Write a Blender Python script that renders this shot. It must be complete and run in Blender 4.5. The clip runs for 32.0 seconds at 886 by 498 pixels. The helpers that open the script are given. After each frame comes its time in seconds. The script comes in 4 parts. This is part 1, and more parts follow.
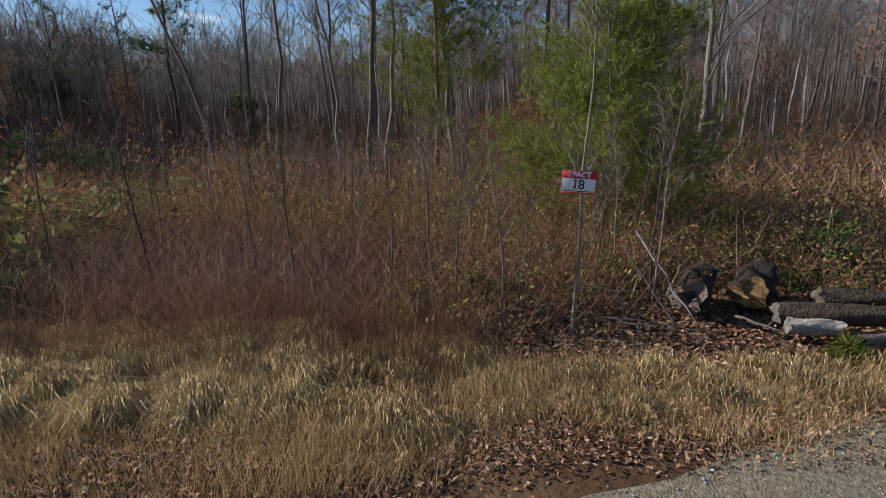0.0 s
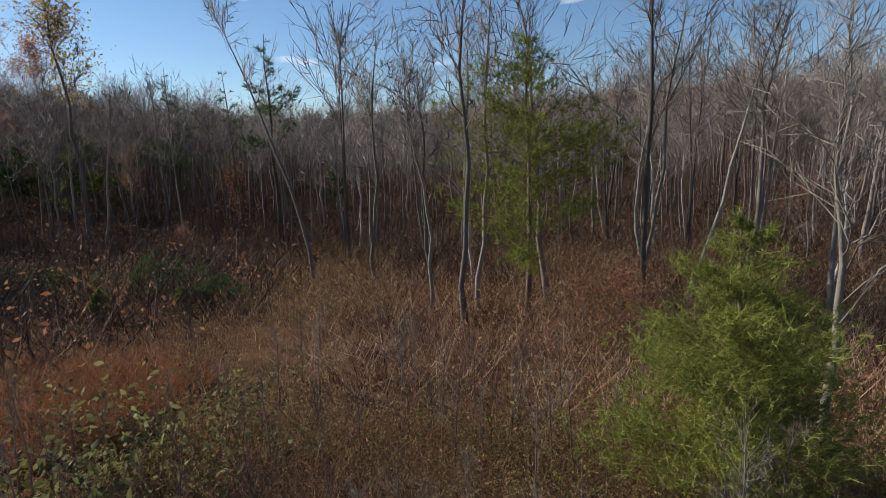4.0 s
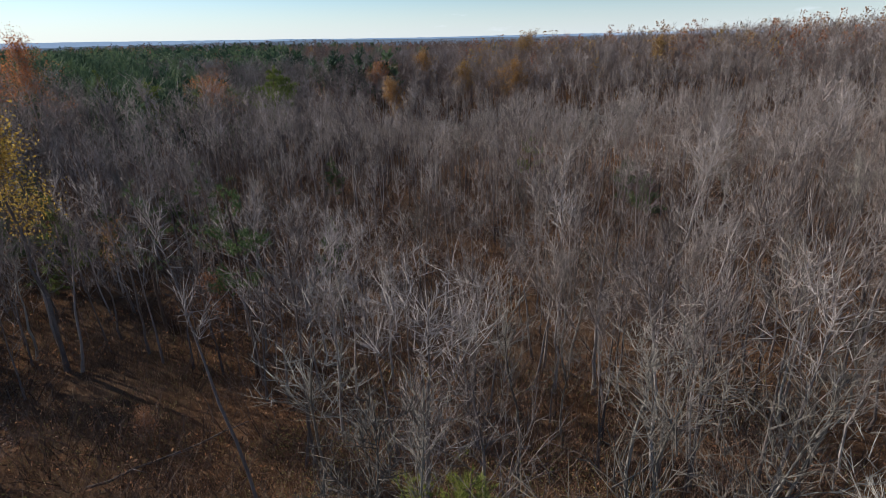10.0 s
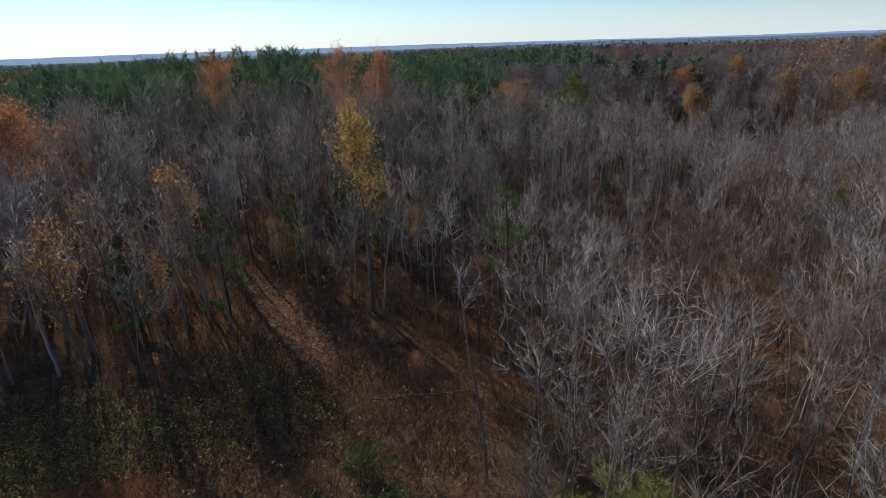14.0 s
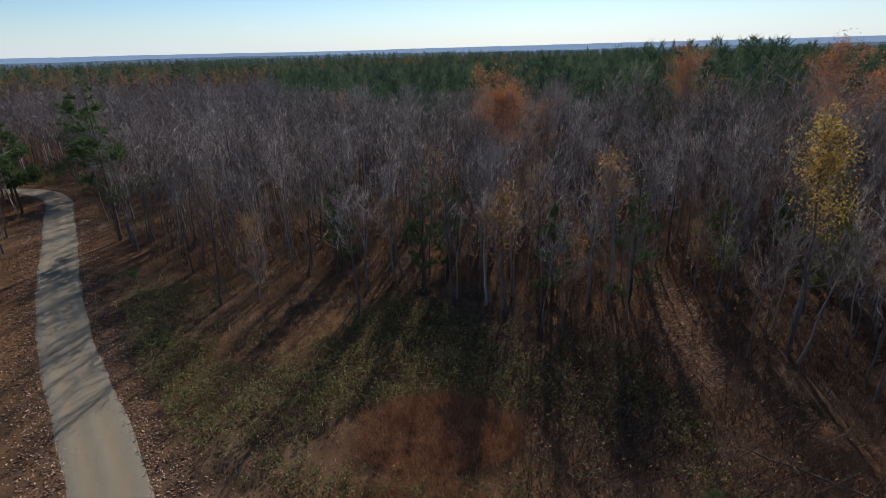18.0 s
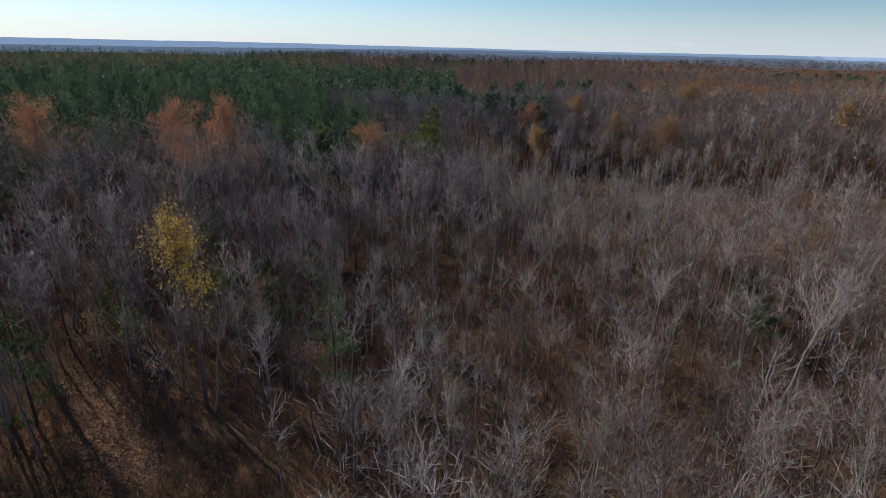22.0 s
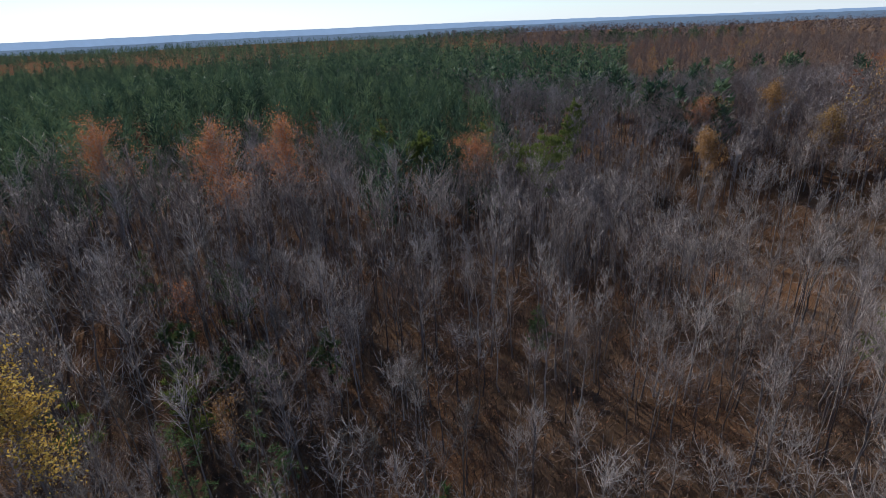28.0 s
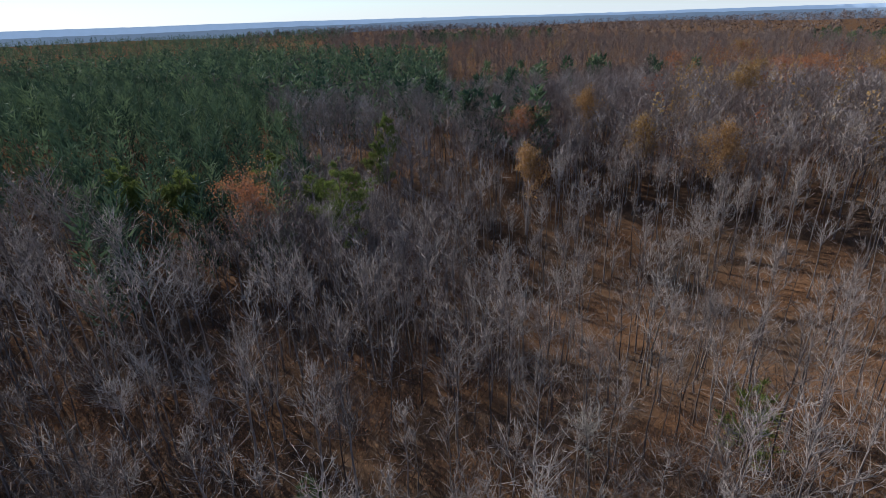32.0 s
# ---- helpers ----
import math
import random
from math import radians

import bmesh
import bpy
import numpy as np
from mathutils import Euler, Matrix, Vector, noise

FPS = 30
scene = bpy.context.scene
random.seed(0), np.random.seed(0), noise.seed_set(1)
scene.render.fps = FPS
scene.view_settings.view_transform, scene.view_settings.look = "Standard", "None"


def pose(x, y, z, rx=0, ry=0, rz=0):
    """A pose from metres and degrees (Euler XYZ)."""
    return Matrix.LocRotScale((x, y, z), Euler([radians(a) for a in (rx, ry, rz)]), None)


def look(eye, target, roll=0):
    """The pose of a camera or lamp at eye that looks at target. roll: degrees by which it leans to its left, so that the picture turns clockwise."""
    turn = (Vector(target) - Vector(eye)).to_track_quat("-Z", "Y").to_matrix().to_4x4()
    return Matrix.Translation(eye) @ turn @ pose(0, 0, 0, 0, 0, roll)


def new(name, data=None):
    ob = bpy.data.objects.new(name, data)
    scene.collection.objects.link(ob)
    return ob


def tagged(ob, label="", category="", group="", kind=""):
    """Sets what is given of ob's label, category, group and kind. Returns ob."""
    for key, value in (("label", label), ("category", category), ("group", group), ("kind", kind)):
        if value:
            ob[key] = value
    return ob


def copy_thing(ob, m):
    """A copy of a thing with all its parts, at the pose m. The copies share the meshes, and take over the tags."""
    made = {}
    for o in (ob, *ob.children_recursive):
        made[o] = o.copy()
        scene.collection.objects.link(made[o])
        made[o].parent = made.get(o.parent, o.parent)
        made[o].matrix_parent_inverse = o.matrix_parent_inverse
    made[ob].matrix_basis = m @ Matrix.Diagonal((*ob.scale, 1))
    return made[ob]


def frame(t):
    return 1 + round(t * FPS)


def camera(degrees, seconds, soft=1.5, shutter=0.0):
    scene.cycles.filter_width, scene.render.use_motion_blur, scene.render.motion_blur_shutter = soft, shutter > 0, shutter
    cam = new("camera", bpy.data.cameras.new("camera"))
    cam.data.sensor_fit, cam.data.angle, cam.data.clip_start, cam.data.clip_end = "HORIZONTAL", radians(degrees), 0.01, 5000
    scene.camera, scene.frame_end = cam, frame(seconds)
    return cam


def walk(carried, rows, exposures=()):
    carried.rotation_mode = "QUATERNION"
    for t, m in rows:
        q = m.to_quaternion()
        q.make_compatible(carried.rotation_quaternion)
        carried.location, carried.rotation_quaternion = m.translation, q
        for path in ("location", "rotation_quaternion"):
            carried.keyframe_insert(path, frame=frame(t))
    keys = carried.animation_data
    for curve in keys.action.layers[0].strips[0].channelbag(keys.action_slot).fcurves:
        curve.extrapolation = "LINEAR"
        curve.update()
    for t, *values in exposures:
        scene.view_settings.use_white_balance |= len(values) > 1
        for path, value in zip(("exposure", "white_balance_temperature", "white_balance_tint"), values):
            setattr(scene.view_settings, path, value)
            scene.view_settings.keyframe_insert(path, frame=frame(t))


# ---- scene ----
# ---- camera ----
cam = camera(79.0, 32.0, soft=0.6)
PATH = [
    (0, 0.03, 0.16, 3.05, 75.17, 0.64, -0.17),
    (0.5, 0.05, 0.14, 3.07, 75.21, 0.81, 1.68),
    (1, 0.07, 0.04, 3.25, 75.63, 0.69, 2.25),
    (1.5, 0.05, -0.06, 3.69, 76.07, 0.69, 2.83),
    (2, -0.01, -0.02, 4.27, 76.56, 0.97, 5.48),
    (2.5, -0.10, 0.10, 4.98, 77.10, 1.01, 6.77),
    (3, -0.20, 0.45, 5.89, 78.00, 0.87, 7.61),
    (3.5, -0.56, 0.69, 7.00, 78.95, 0.76, 7.73),
    (4, -0.61, 1.31, 8.55, 78.67, 1.52, 8.18),
    (4.5, -0.51, 2.22, 10.18, 77.89, 2.51, 8.43),
    (6.5, -1.18, 5.04, 17.94, 72.31, 0.60, 11.90),
    (7, -0.93, 6.30, 19.96, 69.04, 0.64, 12.27),
    (7.5, -0.61, 7.69, 21.99, 69.01, 0.73, 12.44),
    (8, -0.20, 8.99, 23.90, 68.91, 1.03, 12.26),
    (8.5, 0.41, 10.47, 25.53, 68.86, 1.14, 12.41),
    (9, 1.18, 12.07, 27.11, 68.61, 1.44, 12.37),
    (9.5, 2.05, 13.45, 28.85, 68.47, 1.42, 12.38),
    (10, 2.45, 14.08, 30.41, 68.52, 1.16, 12.07),
    (10.5, 3.56, 14.14, 31.63, 68.63, 1.14, 12.02),
    (11, 4.58, 13.89, 32.16, 68.66, 1.07, 11.98),
    (11.5, 5.35, 13.36, 32.54, 68.57, 1.02, 11.89),
    (12, 5.99, 12.73, 32.60, 68.69, 1.01, 11.94),
    (12.5, 6.14, 11.98, 32.77, 68.72, 1.02, 14.69),
    (13, 6.07, 11.50, 32.74, 69.03, 1.67, 29.06),
    (13.5, 6.03, 10.88, 32.68, 69.19, 1.85, 37.76),
    (14, 5.83, 10.36, 32.61, 69.33, 1.92, 42.08),
    (14.5, 5.37, 9.65, 32.80, 69.38, 1.86, 48.84),
    (15, 4.56, 9.51, 32.84, 69.43, 1.81, 58.38),
    (15.5, 3.80, 9.76, 32.72, 69.63, 1.86, 68.04),
    (17.5, 5.17, 10.27, 33.02, 69.74, 1.49, 88.17),
    (18, 5.96, 10.54, 33.13, 69.63, 1.34, 87.33),
    (18.5, 6.97, 10.56, 33.72, 69.18, 0.76, 81.26),
    (19, 8.42, 10.73, 33.98, 69.24, 0.19, 69.21),
    (19.5, 9.47, 11.30, 35.46, 69.01, 0.21, 55.18),
    (20, 10.15, 11.32, 37.36, 69.05, 0.06, 51.13),
    (20.5, 10.27, 11.97, 39.63, 68.94, -0.17, 50.07),
    (21, 10.19, 13.09, 41.61, 69.01, -0.12, 48.36),
    (21.5, 9.85, 14.36, 43.40, 69.15, -0.99, 39.47),
    (22, 9.63, 15.34, 44.55, 69.41, -1.13, 29.40),
    (22.5, 9.31, 17.31, 45.13, 69.49, -0.79, 28.09),
    (23, 8.82, 19.96, 45.41, 69.53, -0.60, 27.77),
    (23.5, 8.21, 22.87, 45.54, 69.46, -0.29, 29.51),
    (24, 7.79, 26.02, 45.66, 69.19, 0.01, 30.52),
    (24.5, 7.42, 29.40, 45.84, 68.35, 0.39, 32.04),
    (25, 6.48, 32.98, 46.06, 67.37, 0.60, 35.47),
    (25.5, 5.70, 36.68, 46.39, 67.28, 1.03, 39.28),
    (27.5, 2.38, 51.00, 47.74, 67.20, 2.24, 46.32),
    (28, 1.28, 54.61, 47.85, 67.25, 2.31, 46.94),
    (28.5, -0.07, 58.56, 47.70, 67.35, 2.47, 47.33),
    (29, -1.31, 62.52, 47.49, 67.47, 2.65, 47.64),
    (29.5, -3.05, 66.52, 47.58, 67.40, 2.55, 47.80),
    (30, -4.62, 70.70, 47.57, 67.35, 2.63, 47.12),
    (30.5, -8.30, 73.74, 47.07, 67.32, 2.23, 42.86),
    (31, -10.32, 77.77, 47.24, 67.09, 1.88, 40.22),
    (31.5, -10.60, 82.19, 47.29, 67.09, 1.82, 35.45),
    (32, -9.75, 85.61, 48.32, 66.58, 1.86, 30.16),
]
walk(cam, [(t, pose(*p)) for t, *p in PATH], exposures=[(0.0, 0.38, 5950, 10), (2.5, 0.52, 6050, 10), (4.5, 0.5, 6100, 10), (9.0, 0.54, 5950, 10), (13.0, 0.5, 5900, 11), (15.0, 0.42, 5850, 11), (18.0, 0.3, 5800, 11), (24.0, 0.42, 5750, 11), (28.0, 0.58, 5650, 10), (32.0, 0.57, 5650, 10)])

# ---- world and sun ----
SUN_AZ = radians(76)      # towards the left of +y
SUN_EL = radians(28)
world = bpy.data.worlds.new("sky")
scene.world = world
world.use_nodes = True
wt = world.node_tree
bg = wt.nodes["Background"]
sky = wt.nodes.new("ShaderNodeTexSky")
sky.sky_type = "NISHITA"
sky.sun_disc = False
sky.sun_elevation = SUN_EL
sky.sun_rotation = -SUN_AZ
sky.air_density, sky.dust_density, sky.ozone_density = 1.0, 0.1, 4.0
# pale haze low over the horizon and thin cloud
wc = wt.nodes.new("ShaderNodeTexCoord")
ws = wt.nodes.new("ShaderNodeSeparateXYZ")
wt.links.new(wc.outputs["Generated"], ws.inputs[0])
wr = wt.nodes.new("ShaderNodeValToRGB")
wr.color_ramp.elements[0].position, wr.color_ramp.elements[0].color = 0.0, (0.62, 0.62, 0.62, 1)
wr.color_ramp.elements[1].position, wr.color_ramp.elements[1].color = 0.065, (0.0, 0.0, 0.0, 1)
wt.links.new(ws.outputs[2], wr.inputs[0])
wm = wt.nodes.new("ShaderNodeMix")
wm.data_type = "RGBA"
wt.links.new(wr.outputs[0], wm.inputs["Factor"])
wt.links.new(sky.outputs[0], wm.inputs["A"])
wm.inputs["B"].default_value = (7.4, 8.0, 8.5, 1)
cm = wt.nodes.new("ShaderNodeMapping")
cm.inputs["Scale"].default_value = (3.0, 3.0, 14.0)
wt.links.new(wc.outputs["Generated"], cm.inputs[0])
cn = wt.nodes.new("ShaderNodeTexNoise")
cn.inputs["Scale"].default_value, cn.inputs["Detail"].default_value = 2.2, 7
wt.links.new(cm.outputs[0], cn.inputs[0])
cr = wt.nodes.new("ShaderNodeValToRGB")
cr.color_ramp.elements[0].position, cr.color_ramp.elements[0].color = 0.66, (0, 0, 0, 1)
cr.color_ramp.elements[1].position, cr.color_ramp.elements[1].color = 0.8, (0.75, 0.75, 0.75, 1)
wt.links.new(cn.outputs[0], cr.inputs[0])
wm2 = wt.nodes.new("ShaderNodeMix")
wm2.data_type = "RGBA"
wt.links.new(cr.outputs[0], wm2.inputs["Factor"])
wt.links.new(wm.outputs["Result"], wm2.inputs["A"])
wm2.inputs["B"].default_value = (9.5, 9.7, 10.0, 1)
wt.links.new(wm2.outputs["Result"], bg.inputs[0])
bg.inputs[1].default_value = 0.076
sun = new("sun", bpy.data.lights.new("sun", "SUN"))
sun.data.energy, sun.data.angle, sun.data.color = 5.0, radians(0.6), (1.0, 0.93, 0.82)
sd = Vector((-math.sin(SUN_AZ) * math.cos(SUN_EL), math.cos(SUN_AZ) * math.cos(SUN_EL), math.sin(SUN_EL)))
sun.matrix_world = look(sd * 200, (0, 0, 0))


# ---- materials ----
def material(name, stops, rough=0.85, scale=8.0, source="noise", bump=0.0, fine=60.0, sheer=0.0, detail=6.0, stretch=(1, 1, 1)):
    """A surface: colours along a ramp driven by a noise, mixed with a random value for each object, island or tree."""
    m = bpy.data.materials.new(name)
    m.use_nodes = True
    nt = m.node_tree
    b = nt.nodes["Principled BSDF"]
    b.inputs["Roughness"].default_value = rough
    b.inputs["Specular IOR Level"].default_value = 0.2
    tc = nt.nodes.new("ShaderNodeTexCoord")
    mp = nt.nodes.new("ShaderNodeMapping")
    mp.inputs["Scale"].default_value = stretch
    nt.links.new(tc.outputs["Object"], mp.inputs[0])
    n = nt.nodes.new("ShaderNodeTexNoise")
    n.inputs["Scale"].default_value, n.inputs["Detail"].default_value = scale, detail
    nt.links.new(mp.outputs[0], n.inputs[0])
    val = n.outputs[0]
    if source != "noise":
        if source == "object":
            r = nt.nodes.new("ShaderNodeObjectInfo").outputs["Random"]
        elif source == "island":
            r = nt.nodes.new("ShaderNodeNewGeometry").outputs["Random Per Island"]
        else:
            a = nt.nodes.new("ShaderNodeAttribute")
            a.attribute_name = "tint"
            r = a.outputs["Fac"]
        mx = nt.nodes.new("ShaderNodeMath")
        mx.operation = "MULTIPLY_ADD"
        mx.inputs[1].default_value = 0.45
        nt.links.new(val, mx.inputs[0])
        m2 = nt.nodes.new("ShaderNodeMath")
        m2.operation = "MULTIPLY_ADD"
        m2.inputs[1].default_value, m2.inputs[2].default_value = 0.8, -0.12
        nt.links.new(r, m2.inputs[0])
        nt.links.new(m2.outputs[0], mx.inputs[2])
        val = mx.outputs[0]
    ramp = nt.nodes.new("ShaderNodeValToRGB")
    el = ramp.color_ramp.elements
    while len(el) < len(stops):
        el.new(0.5)
    for e, (p, c) in zip(el, stops):
        e.position, e.color = p, (*c, 1)
    nt.links.new(val, ramp.inputs[0])
    nt.links.new(ramp.outputs[0], b.inputs["Base Color"])
    if bump:
        f = nt.nodes.new("ShaderNodeTexNoise")
        f.inputs["Scale"].default_value, f.inputs["Detail"].default_value = fine, 4
        nt.links.new(mp.outputs[0], f.inputs[0])
        bp = nt.nodes.new("ShaderNodeBump")
        bp.inputs["Strength"].default_value, bp.inputs["Distance"].default_value = bump, 0.05
        nt.links.new(f.outputs[0], bp.inputs["Height"])
        nt.links.new(bp.outputs[0], b.inputs["Normal"])
    if sheer:
        tr = nt.nodes.new("ShaderNodeBsdfTranslucent")
        mix = nt.nodes.new("ShaderNodeMixShader")
        mix.inputs[0].default_value = sheer
        nt.links.new(ramp.outputs[0], tr.inputs[0])
        nt.links.new(b.outputs[0], mix.inputs[1])
        nt.links.new(tr.outputs[0], mix.inputs[2])
        nt.links.new(mix.outputs[0], nt.nodes["Material Output"].inputs[0])
    return m


BARK = [(0.1, (0.07, 0.052, 0.044)), (0.5, (0.21, 0.166, 0.142)), (0.95, (0.4, 0.34, 0.3))]
bark = material("bark", BARK, 0.9, 5, "object", 0.5, 30, stretch=(1, 1, 0.25))
bark_dark = material("bark_dark", [(0.1, (0.06, 0.043, 0.034)), (0.5, (0.13, 0.095, 0.075)), (0.95, (0.23, 0.18, 0.145))], 0.9, 6, "object", 0.4, 30)
bark_far = material("bark_far", BARK, 0.9, 0.6, "tint")
bark_haze = material("bark_haze", [(0.1, (0.1, 0.066, 0.053)), (0.5, (0.2, 0.145, 0.12)), (0.95, (0.25, 0.2, 0.175))], 0.95, 0.6, "tint")
bark_pale = material("bark_pale", [(0.1, (0.075, 0.06, 0.047)), (0.5, (0.165, 0.138, 0.11)), (0.95, (0.29, 0.255, 0.21))], 0.85, 4, "object", 0.4, 30, stretch=(1, 1, 0.3))
bark_pine = material("bark_pine", [(0.1, (0.06, 0.04, 0.03)), (0.6, (0.17, 0.11, 0.08)), (0.95, (0.26, 0.19, 0.14))], 0.9, 6, "object", 0.6, 25, stretch=(1, 1, 0.4))
needles = material("needles", [(0.1, (0.04, 0.065, 0.022)), (0.5, (0.085, 0.125, 0.04)), (0.95, (0.16, 0.2, 0.065))], 0.7, 2, "island", sheer=0.25)
# needles of the far pines: bluish distance haze is mixed into the green
needles_haze = material("needles_haze", [(0.1, (0.034, 0.056, 0.034)), (0.5, (0.074, 0.108, 0.06)), (0.95, (0.15, 0.19, 0.09))], 0.7, 0.4, "tint", sheer=0.2)
pine_green = material("pine_green", [(0.1, (0.055, 0.075, 0.016)), (0.5, (0.135, 0.165, 0.034)), (0.95, (0.26, 0.28, 0.07))], 0.7, 2, "island", sheer=0.35)
cedar_green = material("cedar_green", [(0.1, (0.09, 0.105, 0.018)), (0.5, (0.18, 0.195, 0.036)), (0.95, (0.36, 0.35, 0.085))], 0.7, 2, "island", sheer=0.35)

for m in (bark_haze, needles_haze):
    m.node_tree.nodes["Principled BSDF"].inputs["Specular IOR Level"].default_value = 0.03


def leaf_material(name, a, b, c):
    return material(name, [(0.1, a), (0.5, b), (0.95, c)], 0.7, 3, "island", sheer=0.4)


leaf_yellow = leaf_material("leaf_yellow", (0.24, 0.14, 0.03), (0.42, 0.26, 0.05), (0.54, 0.38, 0.09))
leaf_red = leaf_material("leaf_red", (0.2, 0.07, 0.034), (0.4, 0.15, 0.058), (0.5, 0.24, 0.1))
leaf_orange = leaf_material("leaf_orange", (0.15, 0.075, 0.03), (0.31, 0.165, 0.06), (0.44, 0.26, 0.1))
leaf_gold = leaf_material("leaf_gold", (0.17, 0.09, 0.032), (0.3, 0.175, 0.06), (0.42, 0.27, 0.1))
leaf_rust = leaf_material("leaf_rust", (0.12, 0.055, 0.028), (0.25, 0.115, 0.056), (0.38, 0.2, 0.105))
leaf_olive = leaf_material("leaf_olive", (0.06, 0.06, 0.022), (0.145, 0.14, 0.05), (0.26, 0.235, 0.09))
leaf_green = leaf_material("leaf_green", (0.07, 0.065, 0.02), (0.2, 0.18, 0.05), (0.42, 0.37, 0.12))
leaf_far = material("leaf_far", [(0.0, (0.18, 0.065, 0.035)), (0.3, (0.33, 0.13, 0.06)), (0.6, (0.28, 0.155, 0.07)), (1.0, (0.36, 0.23, 0.075))], 0.8, 0.6, "tint", sheer=0.35)
brush_stem = material("brush_stem", [(0.15, (0.045, 0.023, 0.015)), (0.5, (0.21, 0.112, 0.07)), (0.85, (0.46, 0.31, 0.21))], 0.9, 0.3, "island", sheer=0.15)
thicket = material("thicket", [(0.1, (0.03, 0.02, 0.014)), (0.5, (0.1, 0.064, 0.044)), (0.95, (0.24, 0.165, 0.12))], 0.9, 0.4, "tint")
weed_red = material("weed_red", [(0.1, (0.1, 0.05, 0.026)), (0.5, (0.24, 0.125, 0.068)), (0.95, (0.42, 0.26, 0.15))], 0.9, 0.3, "island", sheer=0.2)
brush_rust = material("brush_rust", [(0.1, (0.17, 0.065, 0.032)), (0.5, (0.34, 0.15, 0.07)), (0.95, (0.5, 0.27, 0.14))], 0.9, 0.3, "island", sheer=0.2)
grass_dry = material("grass_dry", [(0.15, (0.17, 0.098, 0.04)), (0.5, (0.5, 0.34, 0.155)), (0.85, (0.78, 0.61, 0.34))], 0.85, 0.5, "island", sheer=0.25)


# ---- meshes from arrays ----
rng = np.random.default_rng(7)


def mesh_of(name, V, F, mat, tint=None):
    me = bpy.data.meshes.new(name)
    V, F = np.asarray(V, np.float32), np.asarray(F, np.int32)
    me.vertices.add(len(V))
    me.vertices.foreach_set("co", V.ravel())
    me.loops.add(F.size)
    me.loops.foreach_set("vertex_index", F.ravel())
    me.polygons.add(len(F))
    me.polygons.foreach_set("loop_start", np.arange(0, F.size, 3, dtype=np.int32))
    if tint is not None:
        at = me.attributes.new("tint", "FLOAT", "POINT")
        at.data.foreach_set("value", np.asarray(tint, np.float32))
    me.materials.append(mat)
    me.update(calc_edges=True)
    return me


class Buf:
    """Gathers triangles."""

    def __init__(self):
        self.v, self.f, self.n = [], [], 0

    def add(self, V, F):
        self.v.append(V)
        self.f.append(F + self.n)
        self.n += len(V)

    def arrays(self):
        return np.concatenate(self.v), np.concatenate(self.f)

    def tube(self, P, R, sides=5):
        """A tapered tube along the points P with the radii R, closed to a tip."""
        P, R = np.asarray(P, float), np.asarray(R, float)
        d = np.gradient(P, axis=0)
        d /= np.linalg.norm(d, axis=1)[:, None] + 1e-9
        ref = np.where(np.abs(d[:, 2:3]) > 0.9, [[1.0, 0, 0]], [[0, 0, 1.0]])
        u = np.cross(d, ref)
        u /= np.linalg.norm(u, axis=1)[:, None]
        w = np.cross(d, u)
        a = np.arange(sides) * 2 * np.pi / sides
        V = (P[:, None] + R[:, None, None] * (np.cos(a)[None, :, None] * u[:, None] + np.sin(a)[None, :, None] * w[:, None])).reshape(-1, 3)
        i = np.arange(len(P) - 1)[:, None] * sides
        j = np.arange(sides)[None]
        k = (j + 1) % sides
        F = np.concatenate([np.stack([i + j, i + k, i + sides + k], -1).reshape(-1, 3), np.stack([i + j, i + sides + k, i + sides + j], -1).reshape(-1, 3)])
        self.add(V, F)

    def spikes(self, A, B, r):
        """Thin three-sided spikes from the points A to the points B."""
        A, B = np.asarray(A, float), np.asarray(B, float)
        d = B - A
        d /= np.linalg.norm(d, axis=1)[:, None] + 1e-9
        u = np.cross(d, np.where(np.abs(d[:, 2:3]) > 0.9, [[1.0, 0, 0]], [[0, 0, 1.0]]))
        u /= np.linalg.norm(u, axis=1)[:, None] + 1e-9
        w = np.cross(d, u)
        r = np.broadcast_to(np.asarray(r, float), (len(A),))[:, None]
        V = np.stack([A + u * r, A + (-0.5 * u + 0.87 * w) * r, A + (-0.5 * u - 0.87 * w) * r, B], 1).reshape(-1, 3)
        i = np.arange(len(A))[:, None, None] * 4
        self.add(V, (i + np.array([[0, 1, 3], [1, 2, 3], [2, 0, 3]])[None]).reshape(-1, 3))

    def blades(self, A, B, r):
        """Flat blades from A to B, turned at random."""
        A, B = np.asarray(A, float), np.asarray(B, float)
        s = rng.normal(size=A.shape)
        s -= (s * (B - A)).sum(1)[:, None] / ((B - A) ** 2).sum(1)[:, None] * (B - A)
        s *= (np.broadcast_to(np.asarray(r, float), (len(A),)) / np.linalg.norm(s, axis=1))[:, None]
        V = np.stack([A + s, A - s, B], 1).reshape(-1, 3)
        self.add(V, np.arange(len(V)).reshape(-1, 3))

    def leaves(self, C, size):
        """Small bent leaves at the points C, each of two triangles."""
        C = np.asarray(C, float)
        n = len(C)
        a = rng.normal(size=(n, 3))
        a /= np.linalg.norm(a, axis=1)[:, None]
        b = np.cross(a, rng.normal(size=(n, 3)))
        b /= np.linalg.norm(b, axis=1)[:, None]
        s = (np.broadcast_to(np.asarray(size, float), (n,)) * rng.uniform(0.6, 1.3, n))[:, None]
        c = np.cross(a, b)
        V = np.stack([C - a * s, C + b * s * 0.5 + c * s * 0.15, C + a * s, C - b * s * 0.5 + c * s * 0.15], 1).reshape(-1, 3)
        i = np.arange(n)[:, None, None] * 4
        self.add(V, (i + np.array([[0, 1, 2], [0, 2, 3]])[None]).reshape(-1, 3))


def unit(v):
    return v / (np.linalg.norm(v, axis=-1, keepdims=True) + 1e-9)


